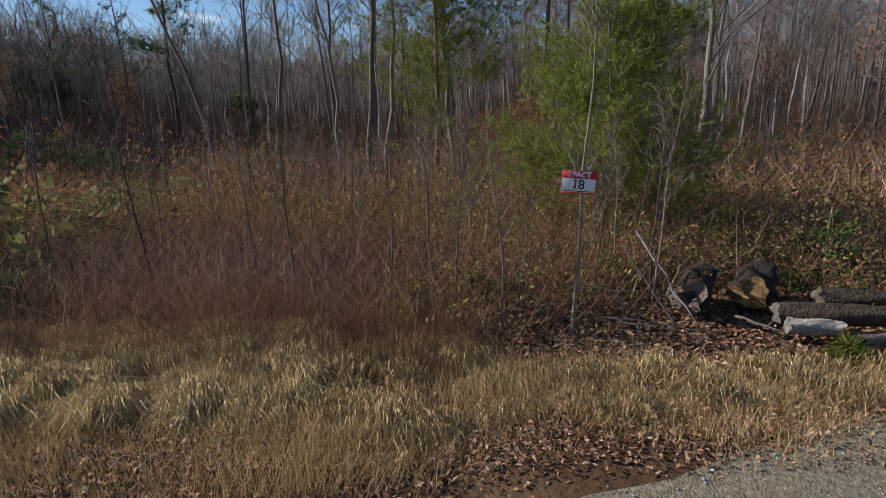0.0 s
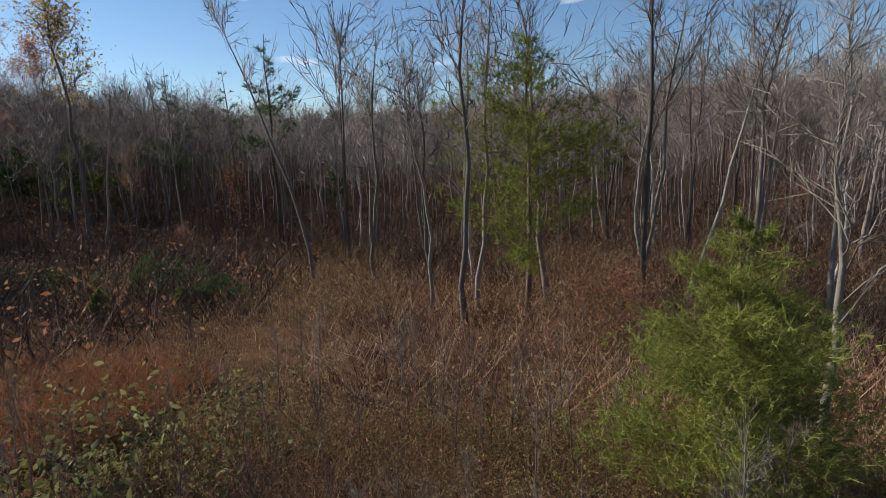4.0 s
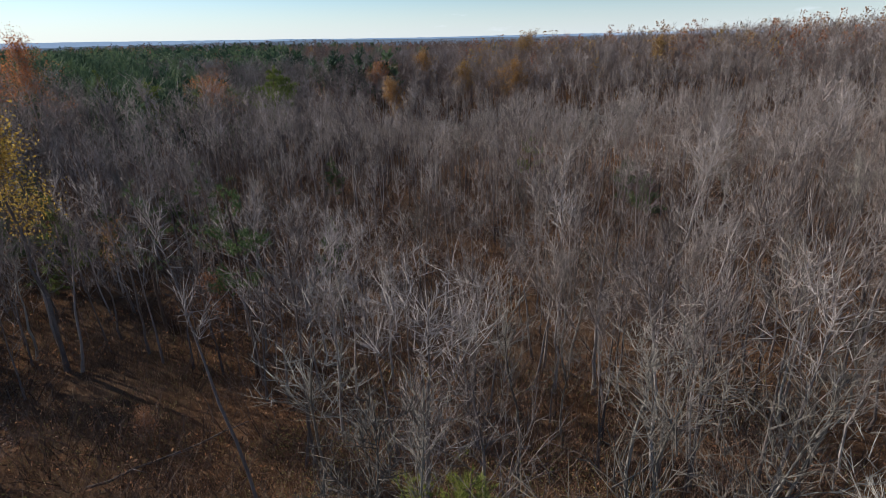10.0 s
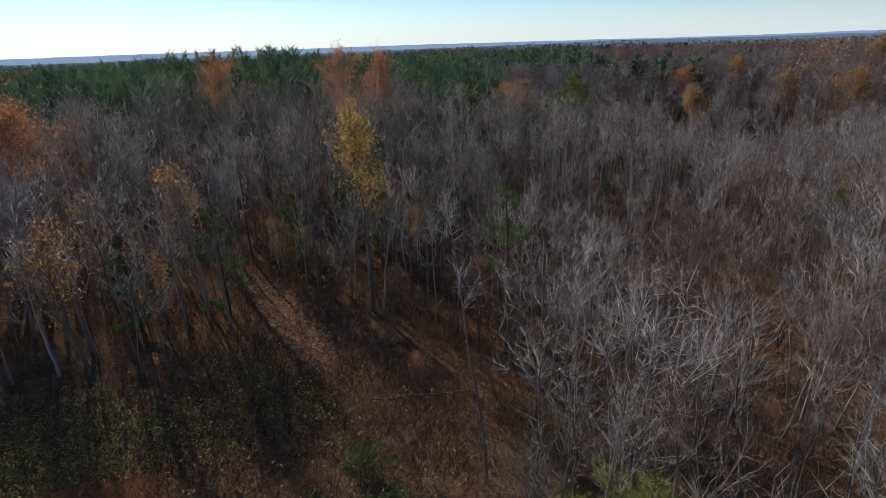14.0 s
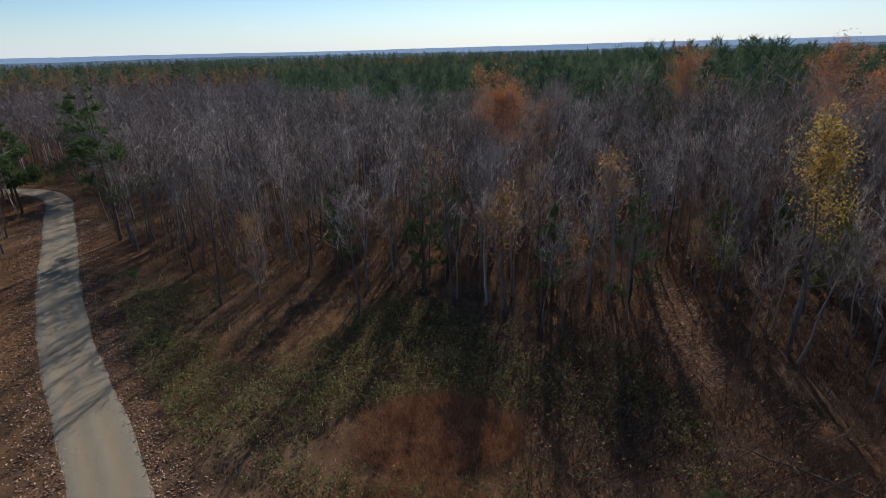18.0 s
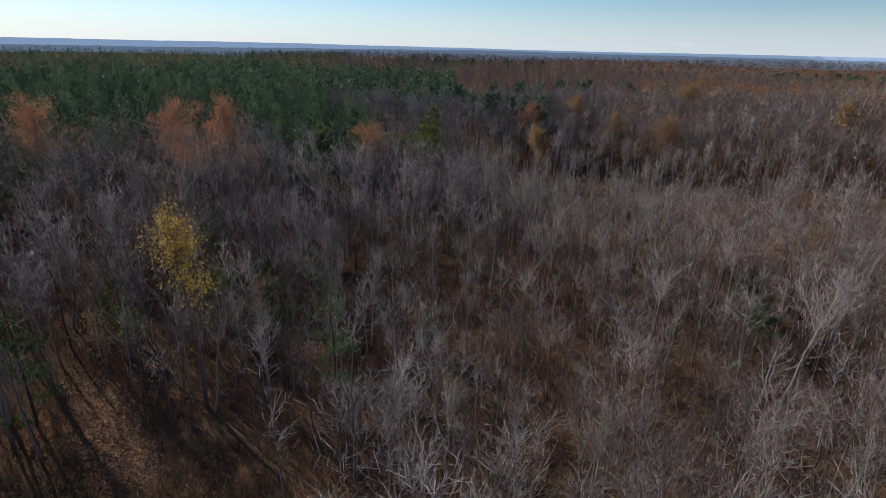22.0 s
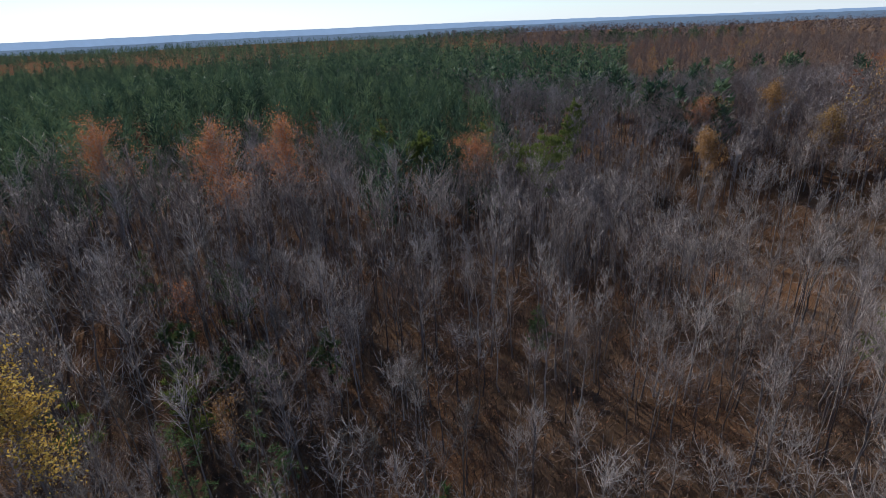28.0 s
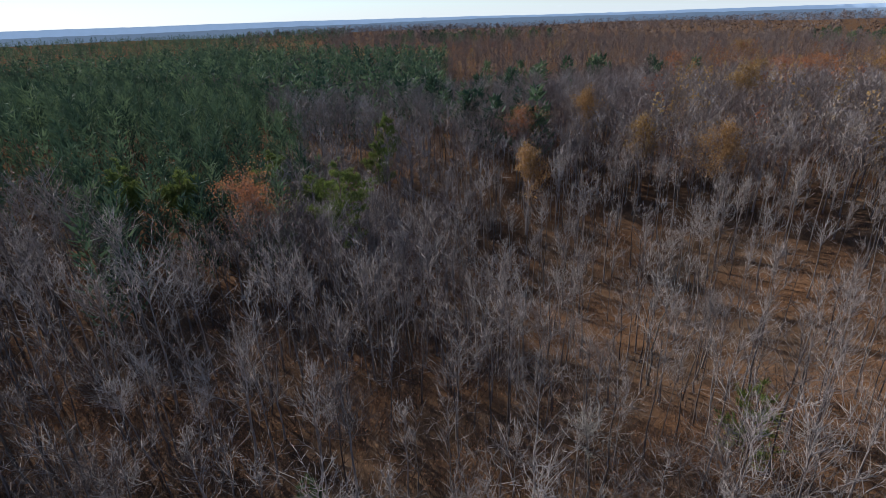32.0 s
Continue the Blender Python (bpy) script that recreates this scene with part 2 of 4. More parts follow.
def part(name, arrays, mat, parent, label="", tint=None):
    ob = new(name, mesh_of(name, *arrays, mat, tint))
    ob.parent = parent
    if label:
        tagged(ob, label)
    return ob


# ---- terrain ----
def ground_z(x, y):
    x, y = np.asarray(x, float), np.asarray(y, float)
    r = np.hypot(x, y - 10)
    z = 13.0 * np.exp(-((x - 150) / 110) ** 2 - ((y - 315) / 90) ** 2) + 6.0 * np.exp(-(x / 120) ** 2 - ((y - 300) / 60) ** 2)
    z += 13.0 * np.exp(-(((x + 225) / 100) ** 2 + ((y - 135) / 90) ** 2))
    z -= 2.2 * np.exp(-(((x + 12) / 60) ** 2 + ((y - 55) / 30) ** 2))
    z -= 14.0 * np.exp(-(((x + 42) / 75) ** 2 + ((y - 192) / 48) ** 2))
    z += np.clip((r - 430) / 870, 0, 1) * 8 * np.sin(x / 260 + 1.0) * np.cos(y / 330)
    z += np.clip((r - 40) / 100, 0, 1) * 0.9 * np.sin(x / 30) * np.sin(y / 36 + 1)
    z -= np.clip((r - 1000) / 2500, 0, 1) * 14
    return z


def make_ground():
    rr = np.concatenate([np.linspace(0, 60, 61), 60 * 1.065 ** np.arange(1, 75)])
    rr = rr[rr < 4500]
    aa = np.linspace(0, 2 * np.pi, 241)[:-1]
    X = rr[:, None] * np.sin(aa)
    Y = rr[:, None] * np.cos(aa) + 10
    Z = ground_z(X, Y)
    V = np.stack([X, Y, Z], -1).reshape(-1, 3)
    na = len(aa)
    i = np.arange(len(rr) - 1)[:, None] * na
    j = np.arange(na)[None]
    k = (j + 1) % na
    F = np.concatenate([np.stack([i + j, i + na + j, i + na + k], -1).reshape(-1, 3), np.stack([i + j, i + na + k, i + k], -1).reshape(-1, 3)])
    ob = new("ground", mesh_of("ground", V, F[:, ::-1], litter))
    return tagged(ob, "brown leaf litter and dead grass on the forest floor", "ground", kind="structure")


litter = material("litter", [(0.25, (0.036, 0.023, 0.015)), (0.5, (0.095, 0.057, 0.033)), (0.75, (0.165, 0.1, 0.058))], 1.0, 0.35, "noise", 0.8, 9, detail=12)
lt = litter.node_tree
lt.nodes["Principled BSDF"].inputs["Specular IOR Level"].default_value = 0.0
ln = lt.nodes.new("ShaderNodeTexNoise")
ln.inputs["Scale"].default_value, ln.inputs["Detail"].default_value = 0.045, 5
lt.links.new(lt.nodes["Mapping"].outputs[0], ln.inputs[0])
lr = lt.nodes.new("ShaderNodeValToRGB")
lr.color_ramp.elements[0].position, lr.color_ramp.elements[1].position = 0.42, 0.6
lt.links.new(ln.outputs[0], lr.inputs[0])
lf = lt.nodes.new("ShaderNodeTexNoise")
lf.inputs["Scale"].default_value, lf.inputs["Detail"].default_value = 2.5, 8
lt.links.new(lt.nodes["Mapping"].outputs[0], lf.inputs[0])
lo = lt.nodes.new("ShaderNodeValToRGB")
lo.color_ramp.elements[0].position, lo.color_ramp.elements[0].color = 0.3, (0.075, 0.038, 0.019, 1)
lo.color_ramp.elements[1].position, lo.color_ramp.elements[1].color = 0.75, (0.19, 0.1, 0.05, 1)
lt.links.new(lf.outputs[0], lo.inputs[0])
lm = lt.nodes.new("ShaderNodeMix")
lm.data_type = "RGBA"
lt.links.new(lr.outputs[0], lm.inputs["Factor"])
lt.links.new(lt.nodes["Color Ramp"].outputs[0], lm.inputs["A"])
lt.links.new(lo.outputs[0], lm.inputs["B"])
lt.links.new(lm.outputs["Result"], lt.nodes["Principled BSDF"].inputs["Base Color"])
make_ground()


# ---- plan of the woods ----
def inside(poly, x, y):
    c = False
    for (x0, y0), (x1, y1) in zip(poly, poly[1:] + poly[:1]):
        if (y0 > y) != (y1 > y) and x < (x1 - x0) * (y - y0) / (y1 - y0) + x0:
            c = not c
    return c


PINES = [(-88, 128), (-118, 138), (-140, 122), (-142, 92), (-155, 40), (-185, -10), (-245, -50), (-520, -130), (-830, -110), (-830, 250), (-560, 270), (-415, 300), (-236, 285), (-130, 205), (-98, 160)]
ROAD = [(105, 32), (45, 14.5), (15, 6.3), (5.5, 2.6), (-4, -1.3), (-16, -7.6), (-28.2, -15), (-33.5, -18.5), (-42.3, -25.2), (-54.7, -34.6), (-76.8, -48.8), (-96.4, -60.2), (-115.6, -72.6), (-129, -80), (-140, -90), (-146, -103), (-140, -120), (-120, -140)]
FIELD = [(104, 20), (28, 21), (11, 24), (-5, 26), (-12, 37), (-22, 49), (-38, 56), (-45, 53), (-48, 40), (-52, 26), (-59, 14), (-66, 2), (-70, -17), (-83, -38), (-110, -61), (-56, -27), (-30, -9), (4, 3), (104, 24)]
TONGUE = [(-72, 47), (-65, 49), (-54, 48.5), (-43, 44), (-39, 37), (-50, 38), (-62, 43)]
GROW = 1.74               # the wood's trees are modelled small and grown by this much


def road_gap(x, y):
    best = 1e9
    for (x0, y0), (x1, y1) in zip(ROAD, ROAD[1:]):
        dx, dy = x1 - x0, y1 - y0
        u = min(1, max(0, ((x - x0) * dx + (y - y0) * dy) / (dx * dx + dy * dy)))
        best = min(best, math.hypot(x - x0 - u * dx, y - y0 - u * dy))
    return best


def clearing(x, y):
    """The sunny grass tongue that runs into the wood."""
    return inside(TONGUE, x + 0.7 * math.sin(y * 1.3), y + 0.6 * math.sin(x * 1.1))


def woods_ok(x, y):
    return road_gap(x, y) > 8.5 and not inside(FIELD, x, y) and not clearing(x, y)


def spread_places(n, sample, keep, gap, taken=()):
    """Places at random, no two in one cell of the given size."""
    out, cells = [], {(int(x // gap), int(y // gap)) for x, y in taken}
    tries = 0
    while len(out) < n and tries < n * 30:
        tries += 1
        x, y = sample()
        c = (int(x // gap), int(y // gap))
        if c in cells or not keep(x, y):
            continue
        cells.add(c)
        out.append((x, y))
    return out


def ring(r0, r1, a0=-47, a1=132, cx=4.0, cy=13.8):
    """A place in a ring, between two headings (degrees left of +y)."""
    r = math.sqrt(rng.uniform(r0 * r0, r1 * r1))
    a = radians(rng.uniform(a0, a1))
    return cx - r * math.sin(a), cy + r * math.cos(a)


def box(x0, x1, y0, y1):
    return rng.uniform(x0, x1), rng.uniform(y0, y1)


def stand(ob, x, y, turn=0.0, size=1.0, sink=0.06):
    ob.matrix_basis = Matrix.Translation((x, y, float(ground_z(x, y)) - sink)) @ pose(0, 0, 0, 0, 0, turn) @ Matrix.Scale(size, 4)
    return ob


def scatter(templates, places, name, mat, label, category, scales=(0.8, 1.2), tints=None, grow=None):
    """Many alike things that nobody could count, joined into one object."""
    V, F, N, off = [], [], [], 0
    pl = np.array(places)
    gz = ground_z(pl[:, 0], pl[:, 1])
    for i, (x, y) in enumerate(places):
        tv, tf, *own = templates[int(rng.integers(len(templates)))]
        a, s = rng.random() * 6.283, rng.uniform(*scales) * (grow(x, y) if grow else 1)
        c, k = math.cos(a), math.sin(a)
        V.append(tv @ (np.array([[c, k, 0], [-k, c, 0], [0, 0, 1]]) * s) + [x, y, gz[i] - 0.04])
        F.append(tf + off)
        off += len(tv)
        shade = np.full(len(tv), rng.random() if tints is None else tints[i])
        N.append(np.clip(shade * 0.55 + own[0], 0, 1) if own else shade)
    ob = new(name, mesh_of(name, np.concatenate(V), np.concatenate(F), mat, np.concatenate(N)))
    return tagged(ob, label, category, kind="stuff")


# ---- road ----
def smooth_line(P, step=1.0):
    P = np.array(P, float)
    for _ in range(3):
        Q = np.empty((2 * len(P) - 2, 2))
        Q[0::2] = 0.75 * P[:-1] + 0.25 * P[1:]
        Q[1::2] = 0.25 * P[:-1] + 0.75 * P[1:]
        P = np.concatenate([P[:1], Q, P[-1:]])
    d = np.concatenate([[0], np.cumsum(np.hypot(*np.diff(P, axis=0).T))])
    s = np.arange(0, d[-1], step)
    return np.column_stack([np.interp(s, d, P[:, 0]), np.interp(s, d, P[:, 1])])


def road_material():
    m = material("gravel", [(0.25, (0.11, 0.088, 0.058)), (0.5, (0.22, 0.18, 0.122)), (0.8, (0.37, 0.315, 0.23))], 0.95, 16, "noise", 0.9, 45, detail=10)
    nt = m.node_tree
    b = nt.nodes["Principled BSDF"]
    old = b.inputs["Base Color"].links[0].from_socket
    a = nt.nodes.new("ShaderNodeAttribute")
    a.attribute_name = "tint"
    wn = nt.nodes.new("ShaderNodeTexNoise")
    wn.inputs["Scale"].default_value = 1.2
    tc = nt.nodes.new("ShaderNodeTexCoord")
    nt.links.new(tc.outputs["Object"], wn.inputs[0])
    ad = nt.nodes.new("ShaderNodeMath")
    ad.operation = "MULTIPLY_ADD"
    ad.inputs[1].default_value = 1.0
    nt.links.new(a.outputs["Fac"], ad.inputs[0])
    sb = nt.nodes.new("ShaderNodeMath")
    sb.operation = "MULTIPLY_ADD"
    sb.inputs[1].default_value, sb.inputs[2].default_value = 0.5, -0.25
    nt.links.new(wn.outputs[0], sb.inputs[0])
    nt.links.new(sb.outputs[0], ad.inputs[2])
    mx = nt.nodes.new("ShaderNodeMix")
    mx.data_type = "RGBA"
    nt.links.new(ad.outputs[0], mx.inputs["Factor"])
    nt.links.new(old, mx.inputs["A"])
    mx.inputs["B"].default_value = (0.25, 0.185, 0.11, 1)
    nt.links.new(mx.outputs["Result"], b.inputs["Base Color"])
    return m


def make_road():
    C = smooth_line(ROAD, 0.8)
    t = unit(np.gradient(C, axis=0))
    nrm = np.column_stack([-t[:, 1], t[:, 0]])
    off = np.array([-3.1, -2.6, -2.0, -1.4, -0.9, -0.4, 0.0, 0.4, 0.9, 1.4, 2.0, 2.6, 3.1])
    rut = np.array([-0.05, 0.03, 0.03, 0.0, 0.0, 0.035, 0.05, 0.035, 0.0, 0.0, 0.03, 0.03, -0.05])
    worn = np.array([0, 0.05, 0.15, 0.75, 0.75, 0.35, 0.25, 0.35, 0.75, 0.75, 0.15, 0.05, 0])
    wob = 1 + 0.03 * np.sin(np.arange(len(C)) * 0.37) + 0.012 * rng.normal(size=len(C))
    X = C[:, None] + nrm[:, None] * (off[None, :, None] * np.where(np.abs(off) > 2.5, wob[:, None], 1)[..., None])
    Z = ground_z(X[..., 0], X[..., 1]) + 0.02 + rut
    V = np.dstack([X, Z]).reshape(-1, 3)
    k = len(off)
    i = np.arange(len(C) - 1)[:, None] * k
    j = np.arange(k - 1)[None]
    F = np.concatenate([np.stack([i + j, i + k + j, i + k + j + 1], -1).reshape(-1, 3), np.stack([i + j, i + k + j + 1, i + j + 1], -1).reshape(-1, 3)])
    ob = new("road", mesh_of("road", V, F[:, ::-1], road_material(), np.tile(worn, len(C))))
    tagged(ob, "grey gravel road with two tan wheel tracks", "road", kind="structure")


make_road()


# ---- trees ----
def skeleton(h, r, lod, spread=0.3, low=0.4, lean=(0, 0), seed=0, limbs=20, bend=0.0, wobble=0.009, curve=1.0):
    """Trunk, limbs and twigs of a bare tree. Gives the wood's triangles, the twigs', and the twig tips."""
    g = np.random.default_rng(seed)
    n = {0: 10, 1: 5, 2: 3, 3: 3}[lod]
    s = np.linspace(0, 1, n)
    wob = np.cumsum(g.normal(0, wobble * h, (n, 2)), 0)
    wob -= wob[0]
    T = np.column_stack([wob[:, 0] + lean[0] * s ** curve * h + bend * np.sin(s * 7), wob[:, 1] + lean[1] * s ** curve * h, s * h])
    at = lambda q: np.column_stack([np.interp(q, s, T[:, k]) for k in range(3)])
    wood, twig, arms = Buf(), Buf(), []
    R = r * (1 - s) ** 0.75 + 0.006 + 0.4 * r * np.exp(-s * 40)
    wood.tube(T, R, {0: 7, 1: 4, 2: 3, 3: 3}[lod])
    nl = {0: limbs, 1: 13, 2: 9, 3: 11}[lod]
    q = np.sort(low + (0.97 - low) * g.random(nl) ** 0.75)
    B = at(q)
    az = g.random(nl) * 6.283 + np.arange(nl) * 2.4
    up = radians(32 if lod < 2 else 16) + radians(42) * g.random(nl)
    L = h * spread * (0.5 + 0.7 * (1 - q) / (1 - low)) * g.uniform(0.65, 1.2, nl)
    D = np.column_stack([np.cos(az) * np.cos(up), np.sin(az) * np.cos(up), np.sin(up)])
    rl = np.maximum(0.42 * r * (1 - q) ** 0.7, 0.0009 * h)
    ns = {0: 6, 1: 3, 2: 2, 3: 2}[lod]
    pts = []
    for i in range(nl):
        u = np.linspace(0, 1, ns)
        C = B[i] + L[i] * (u[:, None] * D[i] + (u ** 2)[:, None] * np.array([0, 0, 0.3])) + np.cumsum(g.normal(0, 0.05 * L[i], (ns, 3)), 0) * (u[:, None] > 0)
        if lod == 0:
            arms.append(Buf())
            arms[-1].tube(C, rl[i] * (1 - 0.85 * u), 3)
        elif lod == 1:
            wood.tube(C, np.maximum(rl[i] * (1 - 0.75 * u), 0.016), 3)
        else:
            twig.blades(C[:1], C[-1:], 0.06 if lod == 2 else 0.045)
        pts.append((C, L[i], D[i]))
    n1 = {0: 8, 1: 6, 2: 5, 3: 7}[lod]
    n2 = {0: 4, 1: 2, 2: 0, 3: 0}[lod]
    A1, B1 = [], []
    for C, l, d in pts:
        u = g.uniform(0.15, 1, n1)
        k = u * (len(C) - 1)
        i0 = np.minimum(k.astype(int), len(C) - 2)
        a = C[i0] + (k - i0)[:, None] * (C[i0 + 1] - C[i0])
        dd = unit(unit(d + np.array([0, 0, 0.45])) + g.normal(0, 0.6, (n1, 3)))
        A1.append(a)
        B1.append(a + dd * (l * g.uniform(0.22, 0.5, n1))[:, None])
    qa = at(g.uniform(0.7, 1, n1 * 3))
    A1 = np.concatenate(A1 + [qa])
    B1 = np.concatenate(B1 + [qa + unit(g.normal(0, 0.5, qa.shape) + [0, 0, 1]) * h * 0.1])
    if lod == 0:
        twig.spikes(A1, B1, 0.017 * h / 12)
    elif lod == 1:
        twig.spikes(A1, B1, 0.021 * h / 12)
    else:
        twig.blades(A1, B1, {2: 0.06, 3: 0.036}[lod] * h / 12)
    tips = [B1]
    if n2:
        u = g.uniform(0.15, 0.95, (len(A1), n2))[..., None]
        a = (A1[:, None] + u * (B1 - A1)[:, None]).reshape(-1, 3)
        l = np.repeat(np.linalg.norm(B1 - A1, axis=1), n2)
        d = unit(np.repeat(unit(B1 - A1), n2, 0) + g.normal(0, 0.4, a.shape) + [0, 0, 0.35])
        b = a + d * (l * g.uniform(0.35, 0.75, len(a)))[:, None]
        twig.blades(a, b, (0.0085 if lod == 0 else 0.0115) * h / 12)
        tips.append(b)
    (wv, wf), (tv, tf), tp = wood.arrays(), twig.arrays(), np.concatenate(tips)
    k = np.array([1, 1, h / tp[:, 2].max()])
    arms = [(v * k, f) for v, f in (a.arrays() for a in arms)]
    return (wv * k, wf), (tv * k, tf), tp * k, arms


def joined(*arrays):
    b = Buf()
    for a in arrays:
        b.add(*a)
    return b.arrays()


def bare_tree(name, h, r, label, mat, group="", split=False, **kw):
    e = new(name)
    wood, twig, tips, arms = skeleton(h, r, 0, **kw)
    if split:
        part("trunk", wood, mat, e)
        for a in arms:
            part("limb", a, mat, e)
    else:
        part("trunk", joined(wood, *arms), mat, e)
    part("crown", twig, mat, e, "bare branching twigs")
    return tagged(e, label, "tree", group)


def leafy_tree(name, h, r, label, mat, leaf, count=1300, size=0.11, group="", leaf_low=0.0, **kw):
    e = new(name)
    kw.setdefault("limbs", 26)
    wood, twig, tips, arms = skeleton(h, r, 0, **kw)
    part("trunk", joined(wood, *arms), bark, e)
    part("branch_work", twig, bark, e)
    tips = tips[tips[:, 2] > leaf_low * h]
    b = Buf()
    c = tips[rng.integers(len(tips), size=count)] + rng.normal(0, 0.3, (count, 3))
    b.leaves(c, size)
    part("foliage", b.arrays(), leaf, e, "")
    return tagged(e, label, "tree", group)


def conifer_arrays(h, r, seed, low=0.45, clumps=150, width=0.16, needle=10, length=0.45, thick=0.05, droop=0.0, tip=2.2, boughs=0):
    """Trunk with limbs, and a crown of needle tufts."""
    g = np.random.default_rng(seed)
    s = np.linspace(0, 1, 8)
    T = np.column_stack([np.cumsum(g.normal(0, 0.006 * h, 8)), np.cumsum(g.normal(0, 0.006 * h, 8)), s * h])
    T[:, :2] -= T[0, :2]
    wood, crown = Buf(), Buf()
    wood.tube(T, r * (1 - s) ** 0.8 + 0.01, 6)
    q = low + (1 - low) * g.random(clumps) ** 0.9
    prof = np.sin(np.clip((1 - q) / (1 - low), 0.06, 1) * tip) * width * h * g.uniform(0.75, 1.15, clumps)
    az = g.random(clumps) * 6.283
    prof = prof * (1 + 0.3 * np.sin(az * 3 + q * 17) + 0.15 * np.sin(az * 5 - q * 31))
    rad = prof * np.sqrt(g.uniform(0.12, 1, clumps))
    C = np.column_stack([np.interp(q, s, T[:, 0]) + np.cos(az) * rad, np.interp(q, s, T[:, 1]) + np.sin(az) * rad, q * h + rad * (0.25 - droop)])
    base = np.column_stack([np.interp(q, s, T[:, 0]), np.interp(q, s, T[:, 1]), q * h - rad * 0.15])
    k = slice(0, clumps, 3)
    if boughs:
        # irregular boughs, each with its own cloud of tufts towards the tip
        bq = low + (1 - low) * g.random(boughs) ** 0.85
        ba = np.arange(boughs) * 2.4 + g.normal(0, 0.5, boughs)
        bl = np.sin(np.clip((1 - bq) / (1 - low), 0.04, 1) * tip) * width * h * g.uniform(0.45, 1.3, boughs)
        root = np.column_stack([np.interp(bq, s, T[:, 0]), np.interp(bq, s, T[:, 1]), bq * h - 0.3 * bl])
        end = root + np.column_stack([np.cos(ba) * bl, np.sin(ba) * bl, bl * g.uniform(0.0, 0.75, boughs)])
        pick = g.choice(boughs, clumps, p=bl ** 1.3 / (bl ** 1.3).sum())
        along = 1 - 0.75 * g.random(clumps)[:, None] ** 1.4
        base = root[pick]
        C = base + along * (end[pick] - base) + g.normal(0, 0.14, (clumps, 3)) * np.maximum(bl[pick], 0.3)[:, None] * [1, 1, 0.7]
        wood.spikes(root, end, 0.02 * h / 12)
    else:
        wood.spikes(base[k], C[k], 0.018 * h / 12)
    d = unit(unit(C - base)[:, None] * 0.7 + g.normal(0, 0.75, (clumps, needle, 3)) + [0, 0, 0.25]).reshape(-1, 3)
    a = np.repeat(C, needle, 0)
    crown.blades(a - d * 0.1, a + d * (length * g.uniform(0.6, 1.2, len(a)))[:, None], thick)
    return wood.arrays(), crown.arrays()


def conifer(name, h, r, label, mat, seed, category="tree", group="", **kw):
    e = new(name)
    wood, crown = conifer_arrays(h, r, seed, **kw)
    part("trunk", wood, bark_pine, e)
    part("crown", crown, mat, e)
    return tagged(e, label, category, group)


# trees that stand out by the edge of the wood
placed = []


def vigour(x, y):
    """How tall the wood stands: low young growth ahead of the road, taller to the sides."""
    return 1.0 - 0.32 * math.exp(-((x + 25) / 38) ** 2 - ((y - 85) / 40) ** 2) - 0.1 * math.exp(-((x - 25) / 50) ** 2 - ((y - 90) / 60) ** 2)


def put(ob, x, y, turn=None, size=1.0):
    placed.append((x, y))
    return stand(ob, x, y, rng.uniform(0, 360) if turn is None else turn, size)


put(bare_tree("leaning_tree", 24, 0.14, "tall dark leafless tree that leans strongly over the brush", bark, lean=(-0.42, 0.3), curve=1.6, wobble=0.005, low=0.5, split=True, seed=41, limbs=14, spread=0.15), -15.7, 37.9, 0)
put(bare_tree("twin_tree", 22, 0.16, "slender leafless tree, one of two grown side by side", bark_pale, low=0.38, split=True, seed=42, spread=0.22, limbs=15, group="pair of slender trees"), -3.5, 28.0)
put(bare_tree("twin_tree", 21, 0.14, "slender leafless tree, one of two grown side by side", bark_pale, low=0.45, split=True, seed=43, spread=0.2, limbs=14, group="pair of slender trees"), -3.1, 30.6)
put(bare_tree("crooked_tree", 21, 0.17, "pale leafless tree with a crooked trunk and wide limbs", bark_pale, low=0.42, split=True, seed=44, lean=(0.1, 0.06), bend=0.5, spread=0.3, limbs=18), 11.6, 33.6, 0)
put(bare_tree("crooked_tree", 20, 0.13, "pale leafless tree that leans away from its neighbour", bark_pale, low=0.5, split=True, seed=45, lean=(0.28, 0.1), bend=0.15, spread=0.26, limbs=14), 8.6, 32.6, 0)
put(bare_tree("forked_tree", 22, 0.15, "stout pale leafless tree with many forking limbs", bark_pale, low=0.4, split=True, seed=46, spread=0.27, limbs=15), 5.3, 27.4)
put(bare_tree("forked_tree", 19, 0.14, "stout pale leafless tree with many forking limbs", bark_pale, low=0.35, split=True, seed=47, spread=0.3, limbs=14), 14.5, 29.0)
put(bare_tree("forked_tree", 13, 0.13, "slim grey leafless tree that forks low beside the cedar", bark_pale, low=0.36, split=True, seed=48, spread=0.4, limbs=16, lean=(-0.04, 0.0)), 7.5, 15.8, 0)
put(conifer("pine_tree", 15.5, 0.16, "slim pine with a loose green crown at the wood's edge", cedar_green, 51, low=0.2, clumps=3000, width=0.27, needle=9, length=0.4, thick=0.015, tip=2.3, boughs=80), -0.3, 30.6)
put(conifer("pine_tree", 12.5, 0.13, "slim pine with a high thin crown", needles, 55, low=0.5, clumps=300, width=0.15, needle=10, length=0.34, thick=0.016, boughs=16), -26.9, 56.0, size=GROW)
put(conifer("cedar_tree", 7.4, 0.13, "bushy yellow-green cedar beside the logs", cedar_green, 53, low=0.14, clumps=5600, width=0.31, needle=8, length=0.26, thick=0.008, tip=2.1, boughs=120), 3.9, 13.0)
